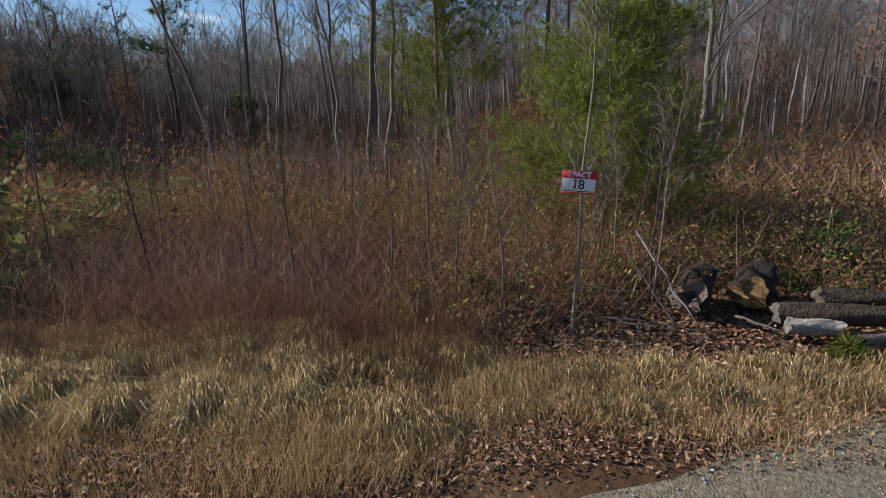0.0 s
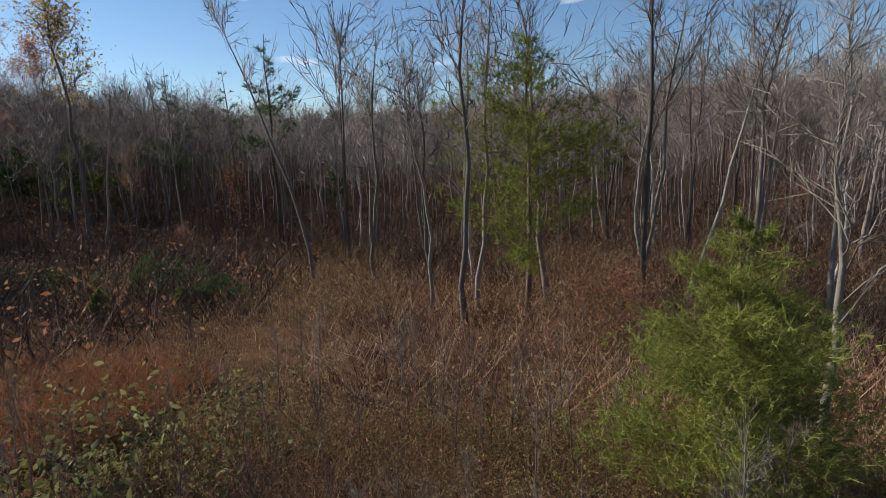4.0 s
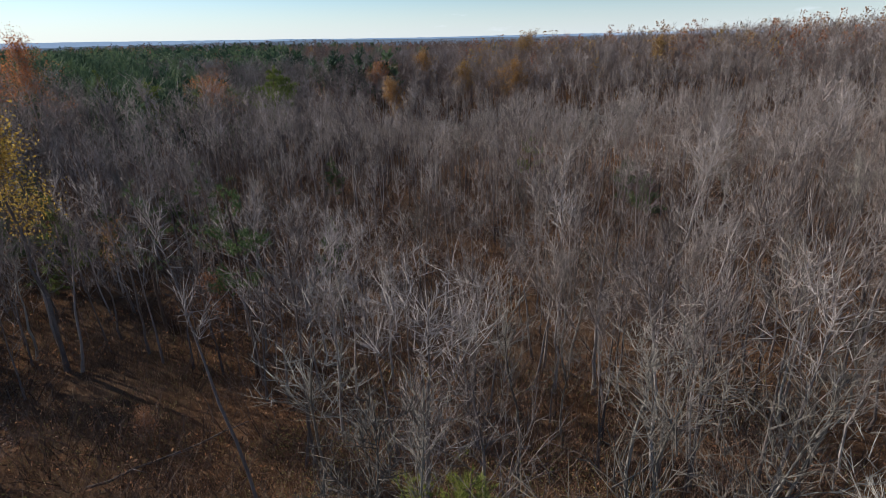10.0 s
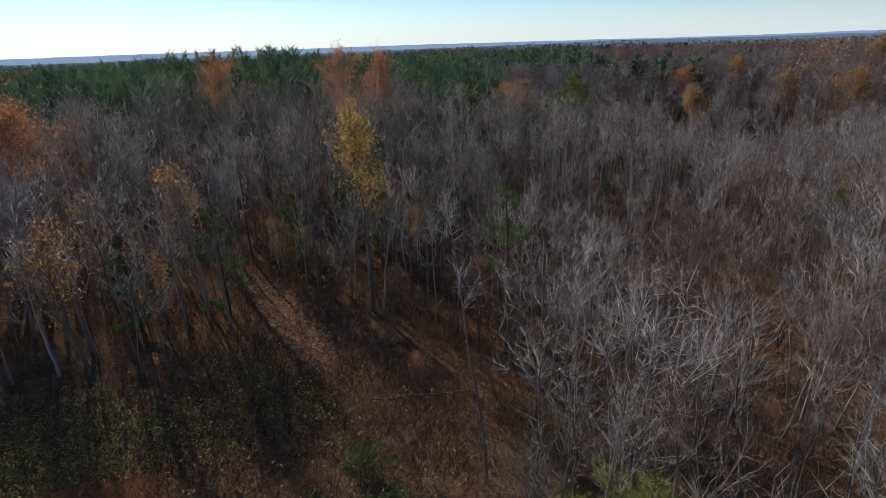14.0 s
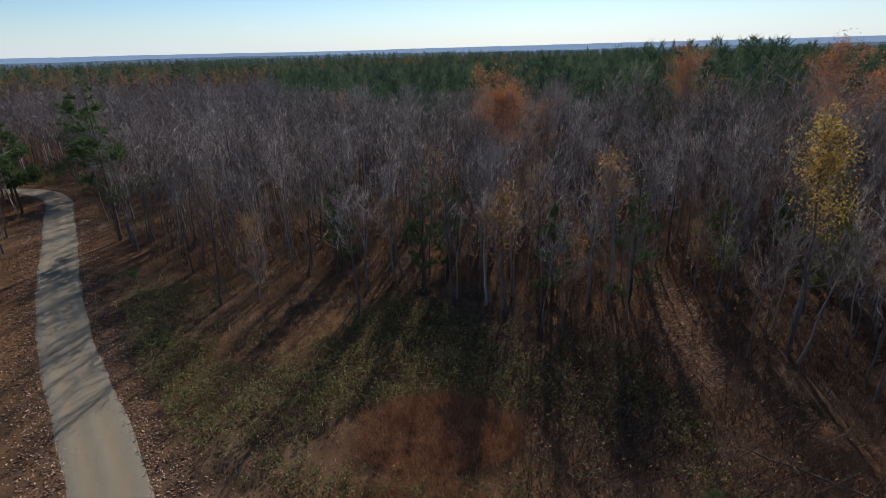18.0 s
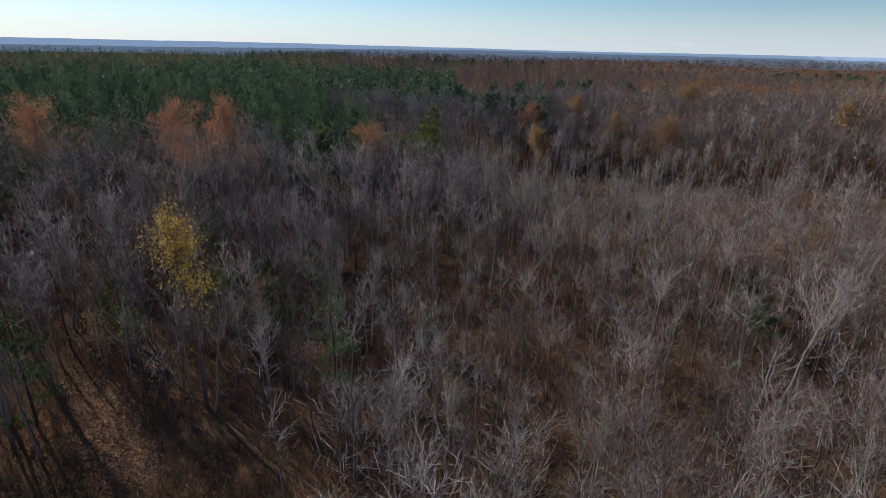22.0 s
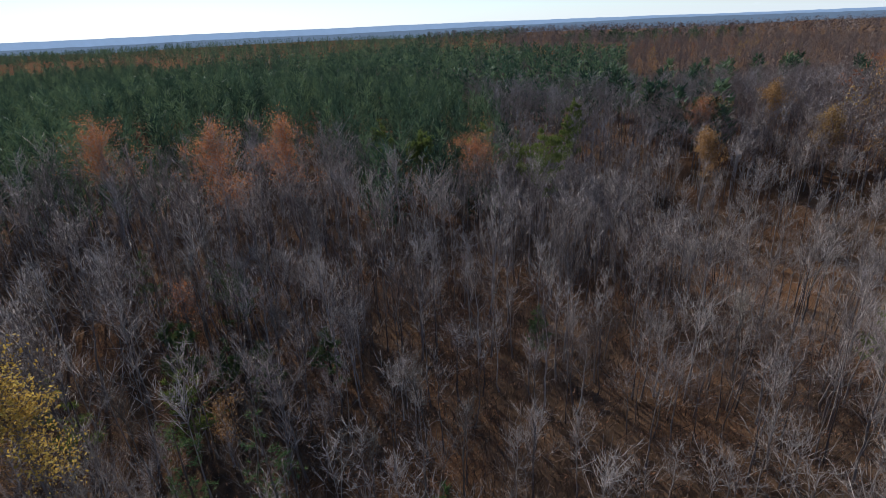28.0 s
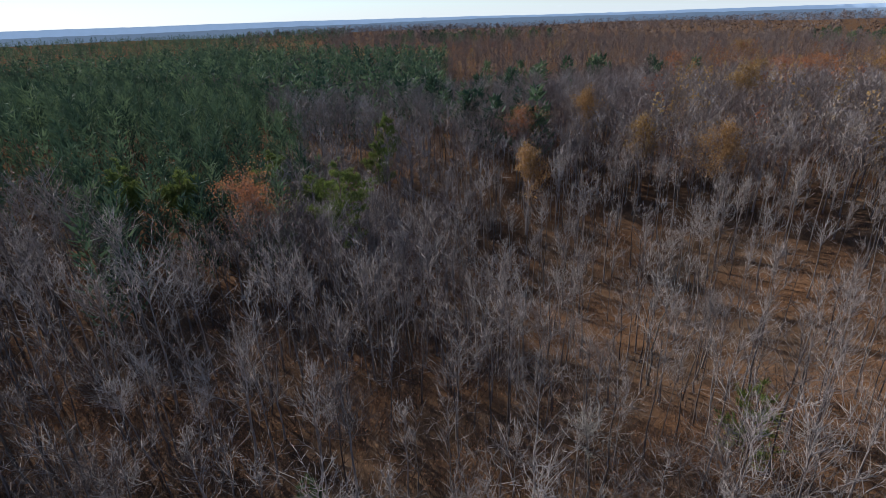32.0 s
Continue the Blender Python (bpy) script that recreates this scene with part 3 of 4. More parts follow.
for x, y, h in ((17.2, 107.6, 6.2), (15.1, 120.1, 6), (-73.6, 71.3, 6.5), (-62.9, 77.7, 5.5), (-57.7, 85.4, 6), (-68, 74.7, 5), (-60.1, 67, 8), (-76.7, 70.2, 6), (-4.3, 147.2, 8), (-67.8, 54.7, 7.5), (-28.1, 79.5, 5)):
    put(conifer("cedar_tree", h, 0.12, "dark green cedar standing among bare trees", pine_green if h > 7 else needles, int(h * 10), low=0.12, clumps=360, width=0.22, needle=9, length=0.42, thick=0.03, tip=2.0, boughs=26, group="cedars in the wood"), x, y, size=GROW)
for x, y, h in ((-80.4, 164.2, 17.0), (-112.8, 176, 12.5), (-98.8, 174.4, 12), (-102.7, 205.7, 13), (-122.8, 144.5, 12.4), (-114.2, 152.4, 12), (-112.8, 224.7, 13)):
    put(conifer("pine_tree", h, 0.16, "single pine with a rounded green crown above the bare wood", pine_green, int(h * 7), low=0.42, clumps=1500, width=0.2, needle=11, length=0.42, thick=0.028, tip=2.6, boughs=34, group="single pines in the wood"), x, y, size=GROW)
for x, y, h in ((-95, -48, 17.5), (-120.1, -83.4, 13), (-130.4, -92.3, 12), (-109.6, -88.5, 9), (-141.1, -75, 14), (-154.8, -87.3, 15)):
    put(conifer("pine_tree", h, 0.2, "large dark pine beside the bend of the road", needles, int(h * 5), low=0.25, clumps=460, width=0.22, needle=9, length=0.65, thick=0.06, boughs=26, group="pines at the road's bend"), x, y, size=GROW)

for x, y, h in ((-60.6, 38.8, 10.5), (-69, 10.3, 10), (-73.4, 14.6, 9), (-63.1, 28.6, 8), (-75.8, -2.8, 9)):
    put(conifer("cedar_tree", h, 0.13, "dark dense cedar at the edge of the field", needles, int(h * 13), low=0.14, clumps=320, width=0.17, needle=9, length=0.42, thick=0.032, tip=2.0, boughs=30, group="dark cedars by the field"), x, y, size=GROW)
for x, y, h in ((-42, 61.8, 19.5), (-37.6, 67.8, 20.0), (-80.5, 82, 13), (-84, 85, 11), (-88, 82, 12), (-96, 73, 13), (-41, 111, 9)):
    put(conifer("pine_tree", h, 0.2, "dark slim pine half hidden among bare trees", needles, int(h * 11), low=0.4 if h > 15 else 0.15, clumps=200 if h > 15 else 520, width=0.12 if h > 15 else 0.2, needle=9, length=0.5, thick=0.03, boughs=30, group="dark pines among the bare trees"), x, y)
GROUP = "trees still in autumn leaf"
put(leafy_tree("yellow_tree", 17.2, 0.13, "slim tree in bright yellow autumn leaf", bark, leaf_yellow, 3600, 0.09, spread=0.13, low=0.45, seed=61, group=GROUP, leaf_low=0.42), -46.9, 52.6, size=GROW)
for x, y, h, sp, k in ((-97.2, 88.1, 18.8, 0.2, 62), (-101.2, 104.8, 18.6, 0.22, 63), (-102, 28, 17.8, 0.36, 64), (-92.2, 152.2, 16.5, 0.33, 65), (-75.3, 247.8, 14, 0.34, 68), (0.1, 339.2, 15, 0.33, 69), (-6.3, 434.8, 15, 0.36, 70), (12.6, 461.1, 15, 0.36, 59), (-64.3, 482.8, 16, 0.36, 58), (-75.8, 72.9, 9, 0.25, 66), (-132.5, 78.3, 17, 0.25, 67)):
    put(leafy_tree("red_tree", h, 0.15, "tree in russet red autumn leaf", bark, leaf_red, {64: 7000, 66: 600}.get(k, 4200), 0.1, spread=sp, low=0.4, seed=k, group=GROUP), x, y, size=GROW)
for x, y, h, sp, k in ((-61.9, 218.3, 14.5, 0.25, 71), (-16, 236.3, 15.5, 0.28, 72), (-59.9, 263.6, 14.5, 0.26, 73), (26, 355.1, 15.5, 0.28, 75), (-32.2, 566.7, 16, 0.3, 79), (-58.7, 21.2, 10.5, 0.22, 76), (-64.1, 37.3, 12, 0.2, 78)):
    put(leafy_tree("orange_tree", h, 0.14, "tree in dull orange autumn leaf", bark, leaf_orange, 3800 if y > 100 else 1100, 0.15 if y > 100 else 0.12, spread=sp * 1.15, low=0.3, seed=k, group=GROUP), x, y, size=GROW)
for x, y, h, sp, k in ((-60.5, 30.4, 8, 0.25, 82), (-65.2, -13.2, 9, 0.25, 83), (-72.4, 5.9, 9, 0.25, 84), (-82.5, -25.5, 10, 0.25, 85), (-54, 68.8, 7, 0.28, 86), (-162.7, -12.6, 15, 0.25, 87), (-69.1, 21.6, 11, 0.26, 105), (-77.9, 28.5, 12, 0.26, 106), (-63.4, 49.5, 8, 0.28, 107), (-86.4, 12.7, 12, 0.26, 108), (-34.8, 62, 6, 0.3, 88), (27.3, 29.7, 9, 0.24, 92), (29.9, 36.7, 10, 0.25, 93)):
    put(leafy_tree("rust_tree", h, 0.09, "young tree holding dull orange dead leaves" if x < -45 else "young tree holding rust-brown dead leaves", bark, leaf_orange if x < -45 else leaf_rust, 1000, 0.1, spread=sp, low=0.12, seed=k, group=GROUP), x, y, size=GROW * 0.85)
for x, y, h, k in ((3.2, 23.2, 4.2, 81), (4.5, 24.4, 3.8, 95), (2.2, 25.0, 3.4, 96), (4.0, 26.2, 4.4, 98), (-30.5, 45.0, 4.0, 97), (15.5, 26.0, 6.5, 91), (18.5, 40.0, 8.0, 94)):
    put(leafy_tree("rust_bush", h, 0.04, "low young oak thick with rust-brown dead leaves", bark, leaf_rust, 1500, 0.055, spread=0.34, low=0.08, seed=k, group=GROUP, limbs=20), x, y)

for x, y, h, k in ((-15.9, 295.5, 15.5, 101), (-38.3, 246.5, 13.5, 102), (39.4, 254.4, 14, 103)):
    put(leafy_tree("golden_tree", h, 0.15, "tree in dull golden autumn leaf above the bare wood", bark, leaf_gold, 3400, 0.15, spread=0.27, low=0.35, leaf_low=0.45, seed=k, group=GROUP), x, y, size=GROW)

# bare trees of the wood
BASES = [(-83.8, 81.3), (-53.6, 75.9), (-43.5, 75.7), (-12.5, 57.3), (7.8, 37.7), (12.7, 62.4), (14.2, 51.8), (23.6, 77.7), (21.5, 53.8), (24.1, 50.9), (34.5, 70.7), (31.4, 56), (-79.9, 76.6), (-63.2, 66.7), (-57, 70.8), (-49, 69.5), (8.6, 44.5), (10.9, 48.8), (-14.3, 62.3), (-51.5, 56.3), (-45.9, 59.1), (1.2, 59), (3.3, 58.7), (4.7, 64.3)]
BASES2 = [(9.1, 59.1), (14.4, 53.8), (25.6, 73), (35.1, 79.4), (20.8, 49.1), (4.5, 59.7), (7, 59.2), (-40.9, 57.4), (-7.2, 63.1), (-2.3, 74.6), (-25.5, 66.3), (-18.6, 128), (-21.9, 145), (-54.5, 167.6), (-41.7, 167.4), (-11.7, 165), (-18.5, 163.9), (-24.8, 172.1), (-37.8, 177.9), (-80.5, 22.7), (-53.8, 35.9), (-56.2, 60.7), (-64.3, -18.5), (-73.5, -7.9), (-67.4, 35), (-59.3, 1.4)]
protos = []
for i in range(14):
    pale = i % 4 == 0
    h = rng.uniform(9, 12.5) if i % 5 else rng.uniform(13, 15)
    protos.append(bare_tree("bare_tree", h, 0.0075 * h * rng.uniform(0.8, 1.3), "tall slim leafless %s hardwood tree in the wood" % ("pale grey" if pale else "grey-brown"), bark_pale if pale else bark, "bare trees of the wood", seed=i, low=rng.uniform(0.3, 0.55), spread=rng.uniform(0.22, 0.34), lean=tuple(rng.normal(0, 0.04, 2))))
near = BASES + BASES2
near += spread_places(300 - len(near), lambda: ring(14, 122), woods_ok, 4.2, placed + near)
for i, (x, y) in enumerate(near):
    e = protos[i] if i < 14 else copy_thing(protos[int(rng.integers(14))], Matrix())
    stand(e, x, y, rng.uniform(0, 360), GROW * rng.uniform(0.75, 1.2) * vigour(x, y))
taken = placed + near

def two_tone(wood, twig):
    """One template of a tree: darker tint on trunk and limbs, paler on twigs."""
    return (*joined(wood, twig), np.concatenate([np.full(len(wood[0]), 0.04), np.full(len(twig[0]), 0.34)]))


def tall_stand(x, y):
    """Where the trees stand tall and slim over an open floor of leaves."""
    return x > -72 and y > 160 + 0.25 * max(0, -x - 30) + 6 * math.sin(x / 11)


def mid_woods(name, lod, count, r0, r1, gap, seed, low=(0.3, 0.5), spread=(0.24, 0.38), size=(1.3, 1.95), keep=None):
    kinds = [two_tone(*skeleton(rng.uniform(10, 13.5), rng.uniform(0.055, 0.095), lod, seed=seed + i, low=rng.uniform(*low), spread=rng.uniform(*spread), lean=tuple(rng.normal(0, 0.03, 2)))[:2]) for i in range(14)]
    spots = spread_places(count, lambda: ring(r0, r1), lambda x, y: woods_ok(x, y) and not inside(PINES, x, y) and (keep is None or keep(x, y)), gap, taken)
    scatter(kinds, spots, name, bark_far, "dense leafless grey-brown hardwood trees further into the wood", "woods", size, grow=vigour)


mid_woods("bare_woods", 1, 1400, 34, 195, 3.2, 100, keep=lambda x, y: not tall_stand(x, y))
mid_woods("tall_woods", 1, 560, 135, 245, 3.6, 160, low=(0.5, 0.68), spread=(0.15, 0.24), size=(1.55, 1.95), keep=tall_stand)
mid_woods("deep_woods", 3, 2600, 160, 330, 3.5, 130, keep=lambda x, y: not tall_stand(x, y) or y > 235)
fars = [two_tone(*skeleton(12.5, 0.09, 2, seed=200 + i, low=0.3, spread=0.36)[:2]) for i in range(12)]
hills = [two_tone(*skeleton(12.5, 0.09, 3, seed=220 + i, low=0.3, spread=0.36)[:2]) for i in range(10)]
scatter(fars, spread_places(4800, lambda: ring(305, 1045, -40), lambda x, y: not inside(PINES, x, y) and not (math.hypot(x, y) > 480 and -x > 0.75 * y + 40), 6.2), "far_woods", bark_haze, "leafless hardwood forest that spreads to the horizon", "woods", (1.4, 1.95))

scatter(hills, spread_places(2500, lambda: box(-110, 340, 235, 420), lambda x, y: True, 4.4), "hill_woods", bark_haze, "dense leafless hardwoods that cover the low hill", "woods", (1.3, 1.9))


def tuft_tree(n, h, w, r, low):
    """A far crown of coarse upright tufts."""
    b = Buf()
    z = rng.uniform(low, 1, n)
    a = rng.random(n) * 6.283
    q = w * np.sqrt(rng.random(n)) * np.sin(np.clip((1 - z) / (1 - low), 0.1, 1) * 2.4)
    A = np.column_stack([np.cos(a) * q, np.sin(a) * q, z * h - h * 0.14])
    B = A + np.column_stack([np.cos(a) * 0.3 * w, np.sin(a) * 0.45 * w, np.full(n, h * 0.06)]) + rng.normal(0, 0.35, (n, 3))
    b.blades(A, B, r)
    b.spikes([[0, 0, 0]], [[0, 0, h * 0.8]], 0.1)
    return b.arrays()


scatter([tuft_tree(22, 13, 3.2, 0.5, 0.3) for _ in range(8)], spread_places(3000, lambda: ring(975, 2900, -40, 48), lambda x, y: True, 12), "horizon_woods", bark_haze, "distant leafless forest in grey and brown", "woods", (1.6, 2.5))
far_ridge = spread_places(1500, lambda: box(-620, -140, 255, 560), lambda x, y: not inside(PINES, x, y) and -x > 0.5 * y, 7)
scatter([tuft_tree(40, 13, 2.4, 0.28, 0.15) for _ in range(8)], far_ridge + spread_places(5200, lambda: ring(330, 2400, 38, 135), lambda x, y: not inside(PINES, x, y) and (-x > 0.75 * y + 60), 9), "horizon_pines", needles_haze, "distant dark pine forest", "woods", (1.6, 2.4))
scatter([joined(*skeleton(12, 0.1, 2, seed=230 + i, low=0.2, spread=0.32)[:2]) for i in range(6)], spread_places(420, lambda: ring(122, 1110), lambda x, y: woods_ok(x, y) and not inside(PINES, x, y), 10), "oak_woods", bark_haze, "oaks that still hold brown leaves", "woods", (1.4, 2.1))


def leaf_crown(n, h, w, size, low=0.35):
    b = Buf()
    z = rng.uniform(low, 1, n)
    a = rng.random(n) * 6.283
    q = w * np.sqrt(rng.random(n)) * np.sin(np.clip((1 - z) / (1 - low), 0.12, 1) * 2.3)
    b.leaves(np.column_stack([np.cos(a) * q, np.sin(a) * q, z * h]), size)
    return b.arrays()


oaks = spread_places(520, lambda: ring(270, 1110), lambda x, y: woods_ok(x, y) and not inside(PINES, x, y) and math.sin(x / 64) + math.sin(y / 92 + 1) > 0.1, 10)
oaks += spread_places(520, lambda: box(-50, 450, 240, 600), lambda x, y: ground_z(x, y) > 2 + 5 * math.sin(x / 33) * math.sin(y / 40), 10, oaks)
scatter([leaf_crown(110, 13, 2.8, 0.27) for _ in range(8)], oaks, "oak_foliage", leaf_far, "russet and orange crowns among the bare trees", "foliage", (1.4, 2.0))
scatter([tuft_tree(130, 12, 1.45, 0.1, 0.25) for _ in range(14)], spread_places(4200, lambda: (-85 - 745 * rng.random() ** 1.5, rng.uniform(-130, 300)), lambda x, y: inside(PINES, x + 9 * math.sin(y / 16) + 6 * math.sin(y / 5.3), y + 8 * math.sin(x / 19)), 4.6), "pine_plantation", needles_haze, "dense plantation of dark green pines", "pine trees", (1.5, 2.15))
CLUMPS = [(-116.4, 329.1), (-121.2, 297.7), (-138.5, 290.5), (-134.7, 408.9), (-114.2, 438.7), (-72.5, 444.4), (-94.8, 277.1), (-89.3, 252.8)]
far_pines = [(x + rng.normal(0, 12), y + rng.normal(0, 12)) for x, y in CLUMPS for _ in range(7)]
far_pines += spread_places(160, lambda: ring(435, 1110, -40, 40), lambda x, y: math.sin(x / 104) + math.sin(y / 130) > 1.1, 9)
scatter([tuft_tree(110, 14, 2.6, 0.34, 0.45) for _ in range(6)], far_pines, "far_pines", needles_haze, "groups of green pines above the bare wood", "pine trees", (1.4, 2.0))


# ---- brush, grass and litter ----
def brush_arrays(stems, leaves, h, w, thick, leaf):
    s, l = Buf(), Buf()
    A = np.column_stack([rng.normal(0, w, stems), rng.normal(0, w, stems), np.zeros(stems)])
    H = h * rng.uniform(0.4, 1.15, stems)
    B = A + np.column_stack([rng.normal(0, 0.55, stems) * H, rng.normal(0, 0.55, stems) * H, H])
    s.blades(A, B, thick)
    k = rng.integers(stems, size=stems)
    u = rng.uniform(0.35, 0.9, (stems, 1))
    C = A[k] + u * (B - A)[k]
    s.blades(C, C + rng.normal(0, 0.16 * h, (stems, 3)) + [0, 0, 0.14 * h], thick * 0.7)
    if leaves:
        k = rng.integers(stems, size=leaves)
        u = rng.uniform(0.25, 1.0, (leaves, 1))
        l.leaves(A[k] + u * (B - A)[k] + rng.normal(0, 0.09, (leaves, 3)), leaf)
        return s.arrays(), l.arrays()
    return s.arrays(), None


def low_side(x, y):
    """The brush stays low on the open side of the field."""
    return 1.0 if x > -0.4 * y - 1 else 0.55


def brush_ok(x, y):
    return road_gap(x, y) > 4.4 and not clearing(x, y) and (y > 7.2 or x < -6) and math.hypot(x - 4.6, y - 7.6) > 2.2 and math.hypot((x - 2.7) / 1.5, y - 7.0) > 1


fine = [brush_arrays(22, 100, rng.uniform(0.7, 1.5), 0.45, 0.005, 0.032) for _ in range(12)]
bt = [brush_arrays(16, 46, rng.uniform(0.7, 1.6), 0.5, 0.011, 0.04) for _ in range(12)]
nearp = spread_places(1250, lambda: box(-11, 9, 7, 16), brush_ok, 0.38)
fieldp = spread_places(1700, lambda: box(-34, 26, 15.5, 50), lambda x, y: brush_ok(x, y), 0.85, nearp)
fieldp += spread_places(800, lambda: box(-56, -22, 24, 56), lambda x, y: brush_ok(x, y), 0.9, fieldp)
fieldp += spread_places(2700, lambda: box(-76, 26, -42, 62), lambda x, y: (inside(FIELD, x, y) or (y < 62 and woods_ok(x, y))) and brush_ok(x, y), 0.95, nearp + fieldp)
scatter([b[0] for b in fine], nearp, "near_brush", brush_stem, "tangled brown canes and dead weeds by the road", "brush", (0.6, 1.25))
scatter([b[0] for b in bt], fieldp, "brush", brush_stem, "tangled brown canes and dead weeds of the field", "brush", (0.95, 2.0), grow=low_side)


def some(places, lo):
    return [p for p in places if math.sin(p[0] / 3.1) + math.sin(p[1] / 2.3 + 1) + rng.normal(0, 0.5) > lo]


scatter([b[1] for b in fine], some(nearp, -0.4), "near_brush_foliage", leaf_green, "olive and yellowing leaves on the near brush", "foliage", (0.6, 1.25))
scatter([b[1] for b in fine], some(nearp, -0.6), "near_dead_leaves", leaf_rust, "brown dead leaves on the near brush", "foliage", (0.6, 1.25))
scatter([b[1] for b in bt], some(fieldp, -0.1), "brush_foliage", leaf_green, "olive and yellowing leaves on the brush", "foliage", (0.95, 2.0), grow=low_side)
scatter([b[1] for b in bt], some(fieldp, -1.2), "brush_dead_leaves", leaf_rust, "brown dead leaves on the brush", "foliage", (0.95, 2.0), grow=low_side)
SEDGE = (-16, 17)
scatter([brush_arrays(46, 0, 1.1, 0.22, 0.008, 0)[0] for _ in range(8)], spread_places(900, lambda: box(-42, -9, 4, 30), lambda x, y: brush_ok(x, y) and (math.hypot((x + 34.5) / 5, (y - 11) / 8) < 1 or math.hypot((x - SEDGE[0]) / 4, (y - SEDGE[1]) / 4) < 1 or math.sin(x / 4.7) + math.sin(y / 5.7) > 1.1), 0.8), "sedge_grass", brush_rust, "rust-red clumps of dead sedge grass", "grass", (0.9, 1.7))
scatter([brush_arrays(60, 0, 0.9, 0.2, 0.0025, 0)[0] for _ in range(8)], spread_places(190, lambda: (rng.normal(-3.2, 1.9), rng.normal(7.3, 0.6)), lambda x, y: y > 6.1 and x < 0.4, 0.25), "weed_stems", weed_red, "fine reddish dead weed stems behind the grass", "grass", (0.6, 1.1))
herb = [brush_arrays(9, 60, rng.uniform(0.5, 1.0), 0.35, 0.008, 0.07)[1] for _ in range(8)]
scatter(herb, spread_places(1100, lambda: box(-70, -8, -32, 36), lambda x, y: inside(FIELD, x, y) and brush_ok(x, y) and math.sin(x / 7.1 + 1) + math.sin(y / 5.7) + rng.normal(0, 0.5) > 0.1 and math.hypot(x + 34, (y - 11) / 2) > 6, 1.0), "green_weeds", leaf_olive, "dull olive green weeds of the field", "weeds", (1.2, 2.2))
under = [brush_arrays(13, 18, rng.uniform(0.8, 2.0), 0.6, 0.014, 0.07) for _ in range(10)]
undp = spread_places(3300, lambda: box(-98, 56, 48, 160), lambda x, y: woods_ok(x, y) and not (tall_stand(x, y) and rng.random() < 0.5), 1.3)
undp += spread_places(420, lambda: box(-53, -17, 19, 47), lambda x, y: brush_ok(x, y), 1.4, undp)
undp += spread_places(8000, lambda: ring(24, 226), lambda x, y: woods_ok(x, y) and not inside(PINES, x, y) and not (tall_stand(x, y) and rng.random() < 0.5), 1.7)
scatter([b[0] for b in under], undp, "undergrowth", thicket, "thin bare shrubs and saplings under the trees", "undergrowth", (1.0, 2.7))
scatter([b[1] for b in under], undp[::2], "undergrowth_foliage", leaf_rust, "brown dead leaves on the undergrowth", "foliage", (1.0, 2.7))


def whip(n, h):
    """A thin young tree: a few upright twigs."""
    b = Buf()
    z = rng.uniform(0.15, 0.85, n) * h
    a = rng.random(n) * 6.283
    A = np.column_stack([rng.normal(0, 0.12, n), rng.normal(0, 0.12, n), z])
    l = (h - z) * rng.uniform(0.3, 0.75, n)
    b.blades(A, A + np.column_stack([np.cos(a) * l * 0.8, np.sin(a) * l * 0.8, l * 0.8]), 0.011)
    b.spikes([[0, 0, 0]], [[rng.normal(0, 0.3), rng.normal(0, 0.3), h]], 0.025)
    return b.arrays()


scatter([whip(30, rng.uniform(2.5, 6.0)) for _ in range(14)], spread_places(5200, lambda: ring(28, 250), lambda x, y: woods_ok(x, y) and not inside(PINES, x, y) and not (tall_stand(x, y) and rng.random() < 0.8), 1.8), "young_trees", thicket, "thicket of thin leafless young trees", "woods", (0.9, 1.7), grow=vigour)

# dry grass along the verge and on the sunny tongue
def grass(name, n, sample, keep, h, thick, mat, label, droop=0.35):
    P = np.array([p for p in (sample() for _ in range(n)) if keep(*p)])
    c = rng.normal(0, 0.05, P.shape)
    A = np.column_stack([P + c, ground_z(P[:, 0], P[:, 1]) - 0.02])
    H = h * rng.uniform(0.35, 1.15, len(P)) * (0.75 + 0.35 * np.sin(P[:, 0] * 1.7) * np.sin(P[:, 1] * 2.3 + 1))
    way = 0.5 * np.sin(P[:, :1] * 0.9 + P[:, 1:] * 0.6)
    B = A + np.column_stack([(rng.normal(0, droop, len(P)) + way[:, 0] * droop) * H, rng.normal(0, droop, len(P)) * H, H])
    b = Buf()
    b.blades(A, B, thick)
    return tagged(new(name, mesh_of(name, *b.arrays(), mat)), label, "grass", kind="stuff")


grass("verge_grass", 150000, lambda: box(-9, 9, 3.9, 8.0), lambda x, y: y > 4.3 + 0.2 * x + 0.35 * math.sin(x * 1.3) + rng.normal(0, 0.25) and y < (6.9 if x < 0.6 else 6.05) + 0.4 * math.sin(x) + rng.normal(0, 0.35), 0.34, 0.0026, grass_dry, "straw-coloured dry grass along the verge")
grass("field_grass", 13000, lambda: box(-76, 20, -44, 56), lambda x, y: (inside(FIELD, x, y) or clearing(x, y)) and road_gap(x, y) > 3.8 and (y > 8 or x < -7), 0.8, 0.024, grass_dry, "pale dead grass between the brush")


